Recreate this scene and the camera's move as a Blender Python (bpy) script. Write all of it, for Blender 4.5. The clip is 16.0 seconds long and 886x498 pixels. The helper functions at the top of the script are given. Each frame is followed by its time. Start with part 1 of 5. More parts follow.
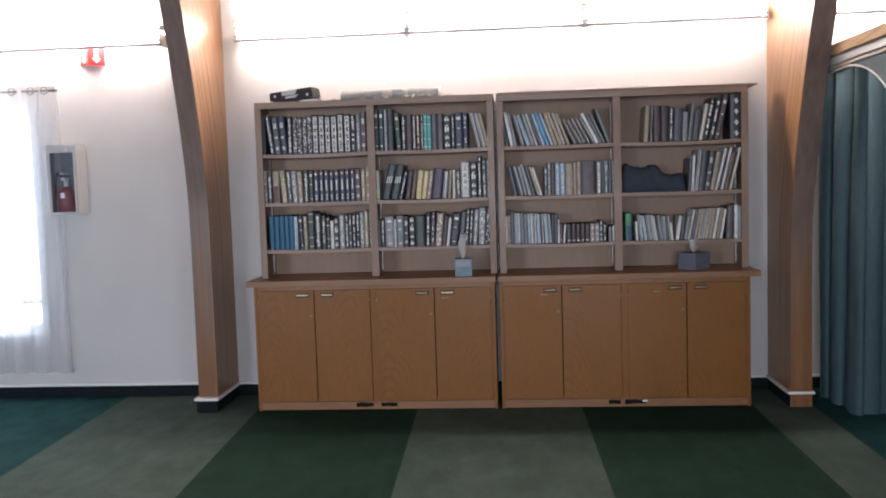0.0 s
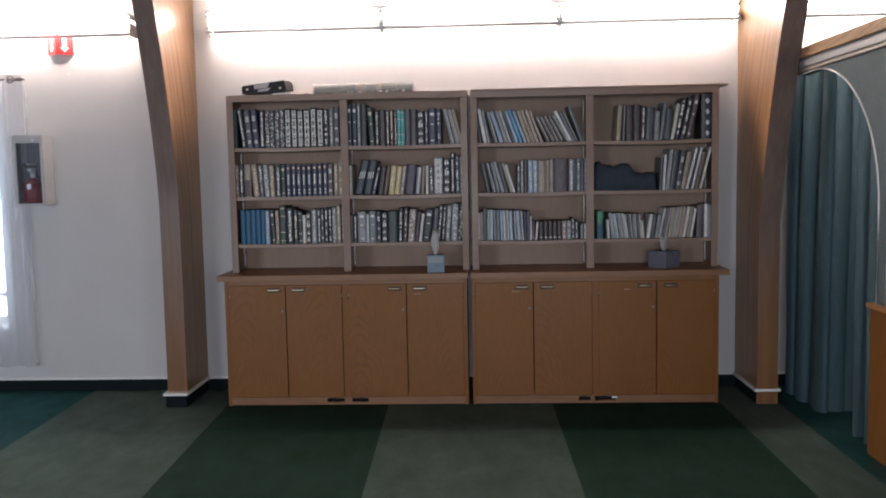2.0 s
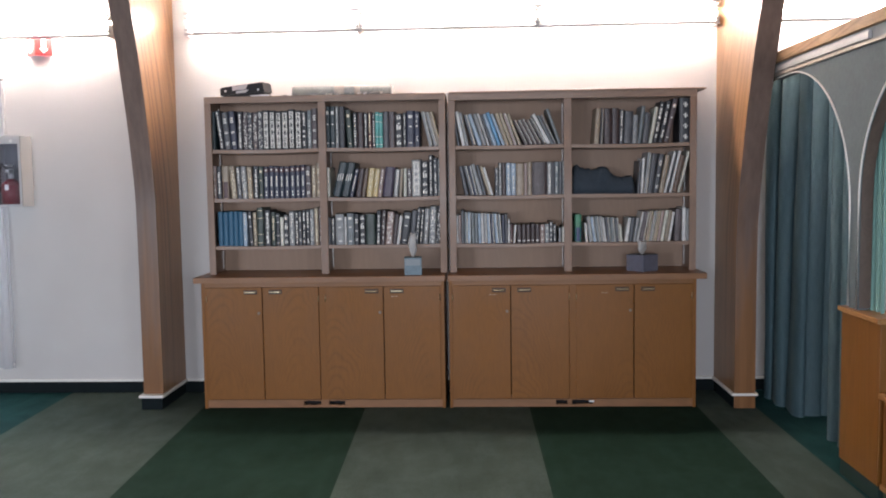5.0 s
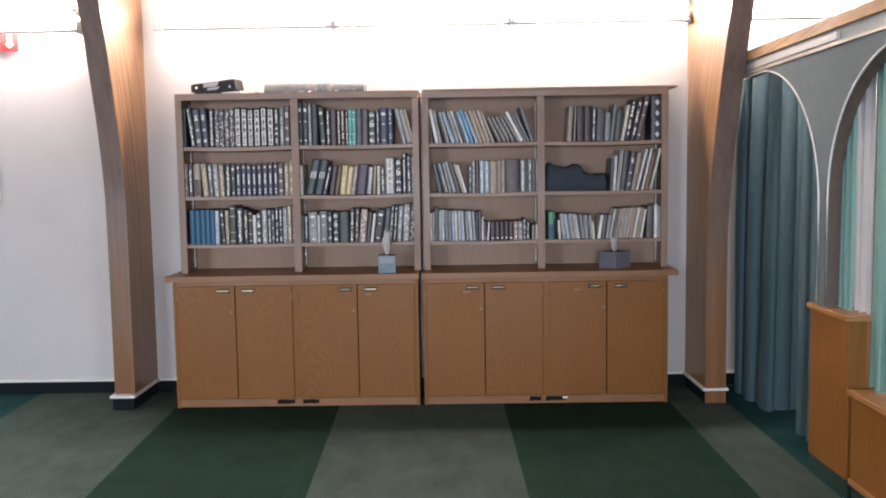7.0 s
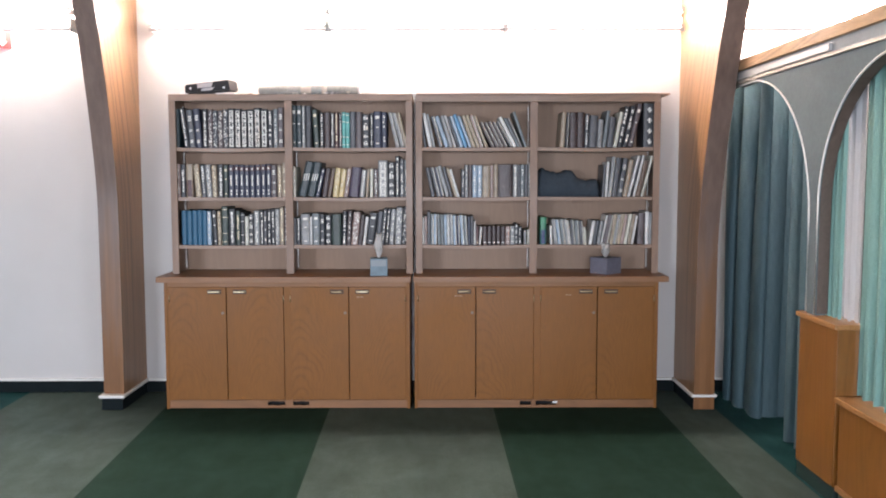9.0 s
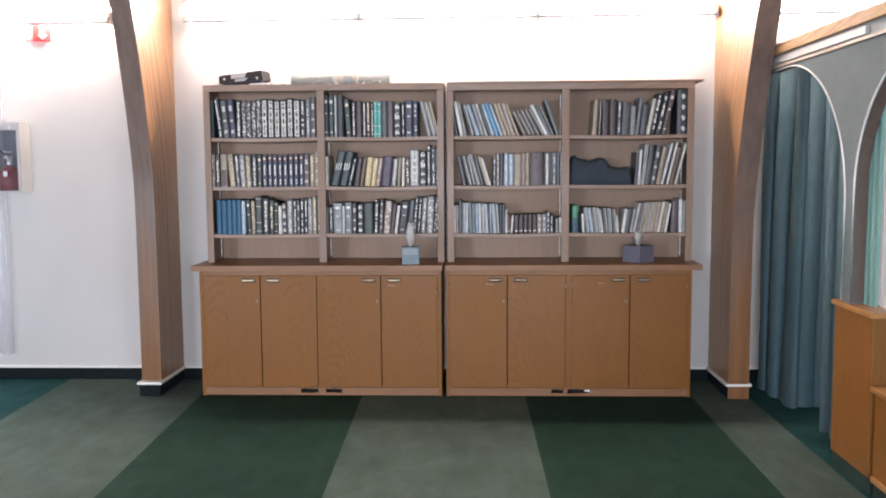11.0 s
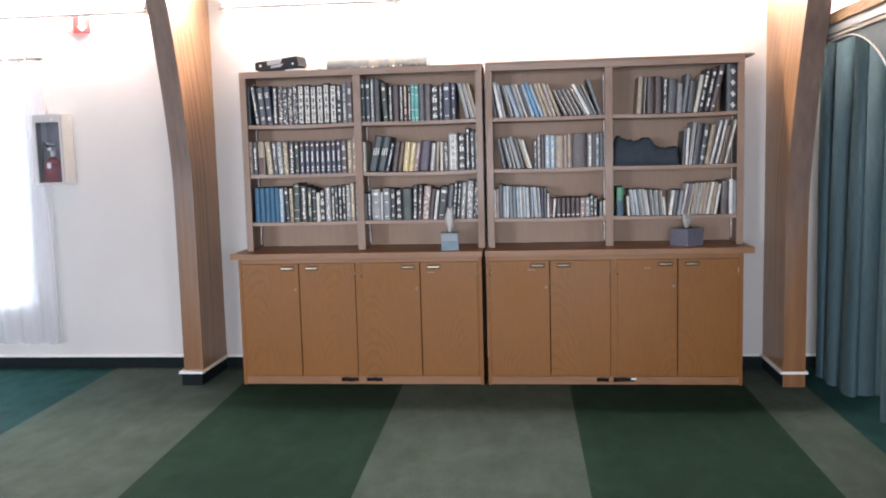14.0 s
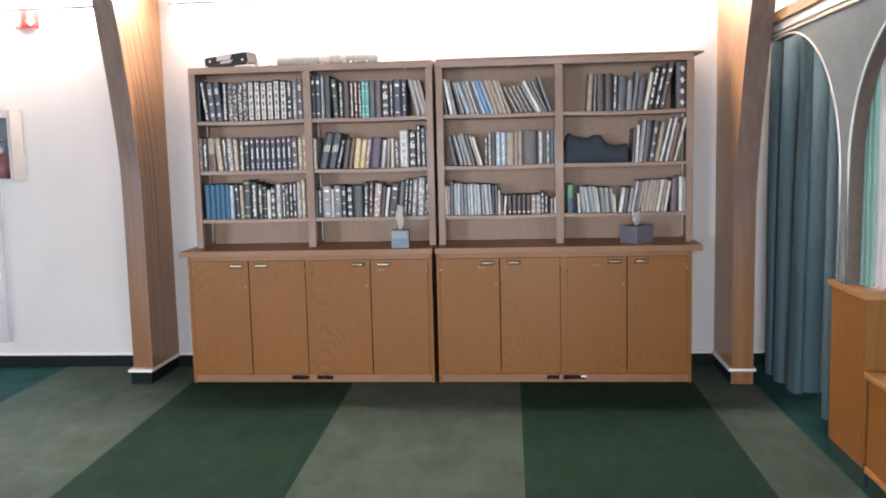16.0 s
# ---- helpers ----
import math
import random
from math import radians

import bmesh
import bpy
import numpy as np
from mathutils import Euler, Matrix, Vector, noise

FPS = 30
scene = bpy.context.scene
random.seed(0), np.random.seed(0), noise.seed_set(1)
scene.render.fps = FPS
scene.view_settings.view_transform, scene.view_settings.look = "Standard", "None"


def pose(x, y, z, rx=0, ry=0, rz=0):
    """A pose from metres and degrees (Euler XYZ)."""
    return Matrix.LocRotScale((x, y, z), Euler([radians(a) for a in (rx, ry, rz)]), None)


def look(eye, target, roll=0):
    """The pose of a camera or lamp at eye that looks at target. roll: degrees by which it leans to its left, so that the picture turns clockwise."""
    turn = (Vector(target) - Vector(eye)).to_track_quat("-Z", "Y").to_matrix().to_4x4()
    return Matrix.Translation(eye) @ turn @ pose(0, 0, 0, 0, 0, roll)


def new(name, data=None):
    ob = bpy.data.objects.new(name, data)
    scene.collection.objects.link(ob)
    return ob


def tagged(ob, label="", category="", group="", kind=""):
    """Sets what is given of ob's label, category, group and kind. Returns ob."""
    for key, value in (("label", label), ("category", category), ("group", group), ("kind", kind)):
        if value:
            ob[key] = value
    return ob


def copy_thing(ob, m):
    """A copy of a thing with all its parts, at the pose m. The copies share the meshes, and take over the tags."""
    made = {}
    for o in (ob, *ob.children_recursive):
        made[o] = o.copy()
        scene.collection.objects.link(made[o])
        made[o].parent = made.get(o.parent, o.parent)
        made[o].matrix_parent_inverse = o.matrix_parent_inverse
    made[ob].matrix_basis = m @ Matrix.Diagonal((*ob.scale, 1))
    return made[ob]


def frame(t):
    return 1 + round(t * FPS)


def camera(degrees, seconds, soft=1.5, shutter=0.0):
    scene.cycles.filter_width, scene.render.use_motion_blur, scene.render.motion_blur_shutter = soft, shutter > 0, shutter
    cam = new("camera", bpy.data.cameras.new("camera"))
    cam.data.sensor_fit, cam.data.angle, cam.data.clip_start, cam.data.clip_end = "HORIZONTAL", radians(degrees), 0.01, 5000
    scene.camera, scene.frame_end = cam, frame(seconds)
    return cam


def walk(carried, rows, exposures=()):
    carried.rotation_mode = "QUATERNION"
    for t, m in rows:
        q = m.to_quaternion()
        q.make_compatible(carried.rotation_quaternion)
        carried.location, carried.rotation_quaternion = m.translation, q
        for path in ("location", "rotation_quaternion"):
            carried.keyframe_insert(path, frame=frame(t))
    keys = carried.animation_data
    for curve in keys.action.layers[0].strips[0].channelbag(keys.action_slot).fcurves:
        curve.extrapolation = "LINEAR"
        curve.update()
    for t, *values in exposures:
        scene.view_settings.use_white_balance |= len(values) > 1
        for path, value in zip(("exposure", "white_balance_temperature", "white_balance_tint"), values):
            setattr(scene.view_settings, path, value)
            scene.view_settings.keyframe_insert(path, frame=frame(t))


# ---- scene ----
cam = camera(54.0, 16.0, soft=1.95)

PATH = [
    (0, (0.135, -5.809, 1.533), (-0.026, -3.821, 1.383), -1.8),
    (0.5, (0.129, -5.806, 1.55), (-0.024, -3.817, 1.396), -1.9),
    (1, (0.199, -5.792, 1.529), (0.057, -3.803, 1.378), -1.9),
    (1.5, (0.165, -5.789, 1.534), (0.06, -3.798, 1.373), -1.6),
    (2, (0.117, -5.809, 1.57), (0.025, -3.818, 1.397), -1.1),
    (2.5, (0.161, -5.805, 1.547), (0.052, -3.815, 1.383), -1.1),
    (3, (0.208, -5.808, 1.533), (0.094, -3.818, 1.374), -1.4),
    (3.5, (0.228, -5.805, 1.531), (0.122, -3.814, 1.375), -1.3),
    (4, (0.238, -5.798, 1.537), (0.136, -3.807, 1.381), -1.0),
    (6.5, (0.27, -5.789, 1.535), (0.228, -3.796, 1.372), -0.9),
    (7, (0.24, -5.79, 1.569), (0.218, -3.798, 1.395), -0.9),
    (7.5, (0.257, -5.795, 1.538), (0.24, -3.801, 1.379), -0.9),
    (8, (0.239, -5.804, 1.568), (0.233, -3.811, 1.406), -0.5),
    (10.3, (0.208, -5.807, 1.578), (0.21, -3.816, 1.392), 0.2),
    (10.5, (0.228, -5.808, 1.587), (0.191, -3.818, 1.396), 0.2),
    (11, (0.255, -5.816, 1.564), (0.174, -3.826, 1.375), -0.4),
    (11.5, (0.265, -5.813, 1.587), (0.166, -3.826, 1.385), -0.8),
    (12, (0.272, -5.803, 1.591), (0.137, -3.819, 1.378), -1.6),
    (12.5, (0.249, -5.794, 1.532), (0.078, -3.812, 1.325), -2.0),
    (13, (0.345, -5.755, 1.51), (0.118, -3.779, 1.304), -1.3),
    (13.5, (0.448, -5.699, 1.533), (0.205, -3.726, 1.318), -1.7),
    (14, (0.364, -5.677, 1.536), (0.151, -3.7, 1.321), -1.5),
    (14.5, (0.445, -5.623, 1.586), (0.194, -3.652, 1.353), -1.6),
    (15, (0.533, -5.61, 1.477), (0.305, -3.634, 1.275), -1.4),
    (15.5, (0.556, -5.613, 1.536), (0.374, -3.634, 1.312), -0.9),
    (16, (0.591, -5.633, 1.54), (0.412, -3.654, 1.314), -1.4),
]
walk(cam, [(t, look(eye, target, roll)) for t, eye, target, roll in PATH],
     exposures=[(0.0, 0.43, 6340, 16), (0.5, 0.34, 6340, 16), (1.0, 0.07, 6340, 16), (1.5, -0.18, 6340, 16), (2.0, -0.03, 6340, 16), (2.5, 0.22, 6370, 16),
                (3.0, 0.45, 6390, 16), (3.5, 0.54, 6390, 16), (4.0, 0.56, 6410, 16), (6.5, 0.64, 6490, 16), (7.0, 0.86, 6490, 16), (7.5, 1.03, 6490, 16), (8.0, 1.09, 6490, 16),
                (11.0, 1.16, 6500, 16), (14.5, 1.20, 6520, 16), (16.0, 1.28, 6650, 16)])

# ---- world and large lights ----
world = bpy.data.worlds.new("world")
scene.world = world
world.use_nodes = True
wn = world.node_tree
sky = wn.nodes.new("ShaderNodeTexSky")
sky.sky_type = 'NISHITA'
sky.sun_disc = False
sky.sun_elevation, sky.sun_rotation = radians(42), radians(150)
wn.links.new(sky.outputs[0], wn.nodes["Background"].inputs[0])
wn.nodes["Background"].inputs[1].default_value = 0.12

sun_data = bpy.data.lights.new("sun", 'SUN')
sun_data.energy, sun_data.angle, sun_data.color = 2.0, radians(0.6), (1.0, 0.95, 0.87)
sun_lamp = new("sun", sun_data)
sun_lamp.matrix_world = look((0, 0, 20), (-9, 14, 0))

WALL_Y = 0.48          # room face of the bookcase wall
HALL_Y = -10.6         # room face of the opposite wall
HALL_X0, HALL_X1 = -8.0, 8.0
EAVE = 3.25


def area_lamp(name, place, target, size_x, size_y, power, color):
    data = bpy.data.lights.new(name, 'AREA')
    data.shape, data.size, data.size_y = 'RECTANGLE', size_x, size_y
    data.energy, data.color = power, color
    ob = new(name, data)
    ob.matrix_world = look(place, target)
    return ob


FILL_TINT = (0.82, 0.90, 1.0)
# daylight through the curtained window of the bookcase wall
area_lamp("window_daylight", (-3.95, 0.69, 1.36), (-3.95, -3.0, 0.9), 1.05, 1.6, 44, (0.70, 0.87, 1.0))
# unseen fill lamps added behind the view to brighten the bookcase fronts
for wx, watts in ((-4.6, 205), (0.2, 215), (5.0, 104)):
    area_lamp("hall_daylight", (wx, HALL_Y - 0.06, 1.6), (wx, 0, 1.2), 1.9, 1.7, watts, FILL_TINT)

# ---- materials ----


class Nodes:
    """A small builder for node materials."""

    def __init__(self, name):
        self.m = bpy.data.materials.new(name)
        self.m.use_nodes = True
        self.t = self.m.node_tree
        self.bsdf = self.t.nodes["Principled BSDF"]
        self.coord = self.t.nodes.new("ShaderNodeTexCoord")
        self.info = self.t.nodes.new("ShaderNodeObjectInfo")

    def add(self, kind, **inputs):
        n = self.t.nodes.new(kind)
        for k, v in inputs.items():
            key = k.replace("_", " ")
            if hasattr(v, "is_linked"):
                self.t.links.new(v, n.inputs[key])
            else:
                n.inputs[key].default_value = v
        return n

    def link(self, a, b):
        self.t.links.new(a, b)

    def space(self, scale=(1, 1, 1), wander=True, source="Object"):
        """Coordinates in metres, stretched, shifted from object to object."""
        mp = self.t.nodes.new("ShaderNodeMapping")
        self.link(self.coord.outputs[source], mp.inputs["Vector"])
        mp.inputs["Scale"].default_value = scale
        if wander:
            mul = self.t.nodes.new("ShaderNodeMath")
            mul.operation = 'MULTIPLY'
            self.link(self.info.outputs["Random"], mul.inputs[0])
            mul.inputs[1].default_value = 37.0
            comb = self.t.nodes.new("ShaderNodeCombineXYZ")
            for i in range(3):
                self.link(mul.outputs[0], comb.inputs[i])
            self.link(comb.outputs[0], mp.inputs["Location"])
        return mp.outputs[0]

    def noise(self, vec, scale, detail=4.0, rough=0.55, distort=0.0):
        n = self.add("ShaderNodeTexNoise", Scale=scale, Detail=detail, Roughness=rough, Distortion=distort)
        self.link(vec, n.inputs["Vector"])
        return n.outputs[0]

    def ramp(self, fac, stops):
        r = self.t.nodes.new("ShaderNodeValToRGB")
        self.link(fac, r.inputs[0])
        e = r.color_ramp.elements
        while len(e) < len(stops):
            e.new(0.5)
        for el, (p, c) in zip(e, stops):
            el.position, el.color = p, (*c, 1)
        return r.outputs[0]

    def mix(self, fac, a, b, mode='MIX'):
        n = self.t.nodes.new("ShaderNodeMix")
        n.data_type, n.blend_type = 'RGBA', mode
        for sock, v in ((n.inputs[0], fac), (n.inputs[6], a), (n.inputs[7], b)):
            if hasattr(v, "is_linked"):
                self.link(v, sock)
            elif isinstance(v, tuple):
                sock.default_value = (*v, 1)
            else:
                sock.default_value = v
        return n.outputs[2]

    def bump(self, height, strength, distance=0.002):
        b = self.add("ShaderNodeBump", Strength=strength, Distance=distance)
        self.link(height, b.inputs["Height"])
        self.link(b.outputs[0], self.bsdf.inputs["Normal"])

    def done(self, color, rough, metal=0.0, spec=0.5):
        for key, v in (("Base Color", color), ("Roughness", rough), ("Metallic", metal), ("Specular IOR Level", spec)):
            if hasattr(v, "is_linked"):
                self.link(v, self.bsdf.inputs[key])
            else:
                self.bsdf.inputs[key].default_value = (*v, 1) if isinstance(v, tuple) else v
        return self.m


def shade(c, k):
    return tuple(min(1.0, v * k) for v in c)


def veneer(name, base):
    """Flat-sawn oak veneer: nested cathedral arches up each door, straight grain beside them, fine pores."""
    n = Nodes(name)

    def math_node(op, a, b):
        m = n.t.nodes.new("ShaderNodeMath")
        m.operation = op
        for sock, v in zip(m.inputs, (a, b)):
            if hasattr(v, "is_linked"):
                n.link(v, sock)
            else:
                sock.default_value = v
        return m.outputs[0]

    sep = n.t.nodes.new("ShaderNodeSeparateXYZ")
    n.link(n.coord.outputs["Generated"], sep.inputs[0])
    wander = n.noise(n.space((2.2, 2.2, 2.6)), 1.0, 3, 0.55)
    centre = math_node('MULTIPLY_ADD', n.info.outputs["Random"], 0.9)
    centre.node.inputs[2].default_value = 0.05
    dx = math_node('SUBTRACT', sep.outputs[0], centre)
    dx = math_node('ADD', dx, math_node('MULTIPLY', math_node('SUBTRACT', wander, 0.5), 0.5))
    bow = math_node('MULTIPLY', math_node('MULTIPLY', dx, dx), 2.6)
    level = math_node('ADD', math_node('ADD', sep.outputs[2], bow), math_node('MULTIPLY', wander, 0.35))
    rings = math_node('PINGPONG', math_node('MULTIPLY', math_node('ADD', level, math_node('MULTIPLY', n.noise(n.space((1, 1, 5)), 1.0, 2), 0.25)), 19.0), 1.0)
    st = (11.0, 11.0, 1.3)
    pores = n.noise(n.space(tuple(v * 9 for v in st)), 1.0, 3, 0.7)
    patch = n.noise(n.space((1, 1, 1)), 2.6, 3)
    fade = n.noise(n.space((3, 3, 2)), 1.3, 2)
    c1 = n.ramp(rings, [(0.0, shade(base, 0.74)), (0.34, shade(base, 0.98)), (1.0, shade(base, 1.06))])
    c1 = n.mix(n.ramp(fade, [(0.42, (0.06, 0.06, 0.06)), (0.60, (0.95, 0.95, 0.95))]), base, c1)
    c2 = n.mix(0.34, c1, n.ramp(pores, [(0.3, shade(base, 0.70)), (0.62, shade(base, 1.08))]))
    c3 = n.mix(0.4, c2, n.ramp(patch, [(0.3, (0.78, 0.74, 0.70)), (0.7, (1, 1, 1))]), 'MULTIPLY')
    n.bump(pores, 0.12, 0.001)
    r = n.ramp(patch, [(0.3, (0.38,) * 3), (0.7, (0.54,) * 3)])
    return n.done(c3, r, 0.0, 0.32)


def wood(name, base, along="z", dark=0.72, rough=0.42, fine=1.0):
    """Veneer with long grain along one axis, cathedral figure and pores."""
    n = Nodes(name)
    long, cross = 1.3, 11.0
    st = {"z": (cross, cross, long), "x": (long, cross, cross), "y": (cross, long, cross)}[along]
    figure = n.noise(n.space(st), 0.42, 2, 0.5, 1.2)
    rings = n.t.nodes.new("ShaderNodeMath")
    rings.operation = 'PINGPONG'
    mult = n.t.nodes.new("ShaderNodeMath")
    mult.operation = 'MULTIPLY'
    n.link(figure, mult.inputs[0])
    mult.inputs[1].default_value = 15.0
    n.link(mult.outputs[0], rings.inputs[0])
    rings.inputs[1].default_value = 1.0
    pores = n.noise(n.space(tuple(s * 9 for s in st)), 1.0 * fine, 3, 0.7)
    patch = n.noise(n.space((1, 1, 1)), 2.2, 3)
    c1 = n.ramp(rings.outputs[0], [(0.0, shade(base, dark * 1.13)), (0.5, base), (1.0, shade(base, 1.10))])
    c2 = n.mix(0.4, c1, n.ramp(pores, [(0.3, shade(base, dark * 1.1)), (0.6, shade(base, 1.05))]))
    c3 = n.mix(0.4, c2, n.ramp(patch, [(0.3, (0.76, 0.73, 0.70)), (0.7, (1, 1, 1))]), 'MULTIPLY')
    n.bump(pores, 0.12, 0.001)
    r = n.ramp(patch, [(0.3, (rough - 0.06,) * 3), (0.7, (rough + 0.1,) * 3)])
    return n.done(c3, r, 0.0, 0.5)


def plain(name, base, rough=0.6, metal=0.0, vary=0.12, scale=14.0, bump=0.0, source="Object", spec=0.5):
    """Paint, plastic, cloth or metal with slight stains and grain."""
    n = Nodes(name)
    v = n.space(source=source)
    a = n.noise(v, scale, 5)
    b = n.noise(v, scale * 9, 3)
    c = n.mix(0.6, n.ramp(a, [(0.3, shade(base, 1 - vary)), (0.7, shade(base, 1 + vary * 0.5))]),
              n.ramp(b, [(0.3, shade(base, 1 - vary * 0.7)), (0.7, shade(base, 1 + vary * 0.5))]))
    if bump:
        n.bump(b, bump, 0.0015)
    return n.done(c, rough, metal, spec)


def paint_wall():
    n = Nodes("wall_paint")
    v = n.space(wander=False)
    big = n.noise(v, 0.9, 4)
    roller = n.noise(v, 160.0, 3)
    c = n.ramp(big, [(0.3, (0.505, 0.50, 0.495)), (0.7, (0.565, 0.56, 0.555))])
    n.bump(roller, 0.15, 0.001)
    return n.done(c, 0.75, 0.0, 0.3)


def carpet(name, base):
    n = Nodes(name)
    v = n.space()
    tuft = n.noise(v, 230.0, 3, 0.7)
    nap = n.noise(v, 4.2, 5, 0.6, 0.6)
    tread = n.noise(n.space((1, 0.35, 1)), 9.0, 4)
    c = n.ramp(tuft, [(0.25, shade(base, 0.62)), (0.75, shade(base, 1.3))])
    c = n.mix(0.45, c, n.ramp(nap, [(0.32, (0.50, 0.52, 0.50)), (0.68, (1.0, 1.0, 1.0))]), 'MULTIPLY')
    c = n.mix(0.5, c, n.ramp(tread, [(0.35, (0.62, 0.65, 0.63)), (0.65, (1.0, 1.0, 1.0))]), 'MULTIPLY')
    n.bump(tuft, 0.7, 0.004)
    n.bsdf.inputs["Sheen Weight"].default_value = 0.0
    n.bsdf.inputs["Sheen Roughness"].default_value = 0.5
    return n.done(c, 0.95, 0.0, 0.05)


def laminated(name, base):
    """Glue-laminated timber: thin lamellas of slightly different tone, with glue lines and grain along the height."""
    n = Nodes(name)
    uv = n.t.nodes.new("ShaderNodeUVMap")
    uv.uv_map = "lamella"
    sep = n.t.nodes.new("ShaderNodeSeparateXYZ")
    n.link(uv.outputs[0], sep.inputs[0])
    white = n.t.nodes.new("ShaderNodeTexWhiteNoise")
    white.noise_dimensions = '1D'
    fl = n.t.nodes.new("ShaderNodeMath")
    fl.operation = 'FLOOR'
    n.link(sep.outputs[0], fl.inputs[0])
    n.link(fl.outputs[0], white.inputs["W"])
    fr = n.t.nodes.new("ShaderNodeMath")
    fr.operation = 'FRACT'
    n.link(sep.outputs[0], fr.inputs[0])
    mp = n.t.nodes.new("ShaderNodeMapping")
    n.link(uv.outputs[0], mp.inputs[0])
    mp.inputs["Scale"].default_value = (4.0, 0.9, 1)
    grain = n.noise(mp.outputs[0], 1.6, 5, 0.65, 0.4)
    blotch = n.noise(n.space(), 3.5, 3)
    c = n.ramp(white.outputs[0], [(0.0, shade(base, 0.66)), (1.0, shade(base, 1.28))])
    c = n.mix(0.6, c, n.ramp(grain, [(0.32, shade(base, 0.50)), (0.62, shade(base, 1.16))]))
    c = n.mix(n.ramp(fr.outputs[0], [(0.0, (1, 1, 1)), (0.12, (0, 0, 0))]), c, shade(base, 0.30))
    c = n.mix(0.5, c, n.ramp(blotch, [(0.3, (0.74, 0.70, 0.66)), (0.7, (1, 1, 1))]), 'MULTIPLY')
    mp2 = n.t.nodes.new("ShaderNodeMapping")
    n.link(uv.outputs[0], mp2.inputs[0])
    mp2.inputs["Scale"].default_value = (1.7, 0.30, 1)
    streak = n.noise(mp2.outputs[0], 1.0, 3, 0.6, 0.2)
    c = n.mix(n.ramp(streak, [(0.40, (1, 1, 1)), (0.455, (0, 0, 0))]), c, shade(base, 0.34))
    n.bump(grain, 0.1, 0.001)
    return n.done(c, 0.34)


def rib_face(name):
    """The dark front lamella, blending unevenly into orange wood towards the foot."""
    n = Nodes(name)
    uv = n.t.nodes.new("ShaderNodeUVMap")
    uv.uv_map = "lamella"
    sep = n.t.nodes.new("ShaderNodeSeparateXYZ")
    n.link(uv.outputs[0], sep.inputs[0])
    grain = n.noise(n.space((26, 26, 1.2)), 1.0, 4, 0.6)
    edge = n.noise(n.space((9, 9, 1.4)), 1.0, 3, 0.6)
    mul = n.t.nodes.new("ShaderNodeMath")
    mul.operation = 'MULTIPLY_ADD'
    n.link(edge, mul.inputs[0])
    mul.inputs[1].default_value = 1.6
    n.link(sep.outputs[1], mul.inputs[2])
    half = n.t.nodes.new("ShaderNodeMath")
    half.operation = 'MULTIPLY'
    n.link(mul.outputs[0], half.inputs[0])
    half.inputs[1].default_value = 0.25
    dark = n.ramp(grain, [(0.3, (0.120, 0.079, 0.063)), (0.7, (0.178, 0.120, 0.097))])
    tawny = n.ramp(grain, [(0.3, (0.15, 0.064, 0.019)), (0.7, (0.235, 0.102, 0.032))])
    c = n.mix(n.ramp(half.outputs[0], [(0.33, (0.95, 0.95, 0.95)), (0.54, (0, 0, 0))]), dark, tawny)
    n.bump(grain, 0.1, 0.001)
    return n.done(c, 0.4)


def sheer_cloth():
    n = Nodes("sheer_cloth")
    weave = n.noise(n.space((1, 1, 0.25)), 60, 3)
    c = n.ramp(weave, [(0.3, (0.72, 0.72, 0.76)), (0.7, (0.80, 0.80, 0.83))])
    n.done(c, 0.9, 0, 0.1)
    tr = n.t.nodes.new("ShaderNodeBsdfTransparent")
    tl = n.t.nodes.new("ShaderNodeBsdfTranslucent")
    tl.inputs[0].default_value = (0.68, 0.68, 0.74, 1)
    m1, m2 = n.t.nodes.new("ShaderNodeMixShader"), n.t.nodes.new("ShaderNodeMixShader")
    m1.inputs[0].default_value = 0.5
    n.link(n.bsdf.outputs[0], m1.inputs[1])
    n.link(tl.outputs[0], m1.inputs[2])
    m2.inputs[0].default_value = 0.60
    n.link(m1.outputs[0], m2.inputs[1])
    n.link(tr.outputs[0], m2.inputs[2])
    n.link(m2.outputs[0], n.t.nodes["Material Output"].inputs[0])
    return n.m


def woven_curtain():
    """Heavy curtain cloth that lets some light through."""
    n = Nodes("woven_slate_curtain")
    slub = n.noise(n.space((1, 1, 0.15)), 120, 3)
    fade = n.noise(n.space((1, 1, 0.4)), 3.0, 3)
    c = n.ramp(slub, [(0.3, (0.052, 0.096, 0.114)), (0.7, (0.076, 0.136, 0.158))])
    c = n.mix(0.5, c, n.ramp(fade, [(0.3, (0.78, 0.80, 0.82)), (0.7, (1, 1, 1))]), 'MULTIPLY')
    n.bump(slub, 0.2, 0.0015)
    n.done(c, 0.65, 0, 0.3)
    tl = n.t.nodes.new("ShaderNodeBsdfTranslucent")
    tl.inputs[0].default_value = (0.19, 0.30, 0.35, 1)
    m1 = n.t.nodes.new("ShaderNodeMixShader")
    m1.inputs[0].default_value = 0.30
    n.link(n.bsdf.outputs[0], m1.inputs[1])
    n.link(tl.outputs[0], m1.inputs[2])
    n.link(m1.outputs[0], n.t.nodes["Material Output"].inputs[0])
    return n.m


def glowing(name, color, strength):
    n = Nodes(name)
    n.bsdf.inputs["Emission Color"].default_value = (*color, 1)
    n.bsdf.inputs["Emission Strength"].default_value = strength
    return n.done(color, 0.4)


def clear_glass(name, tint=(0.95, 0.97, 0.97)):
    n = Nodes(name)
    n.bsdf.inputs["Transmission Weight"].default_value = 1.0
    n.bsdf.inputs["IOR"].default_value = 1.45
    return n.done(tint, 0.03)


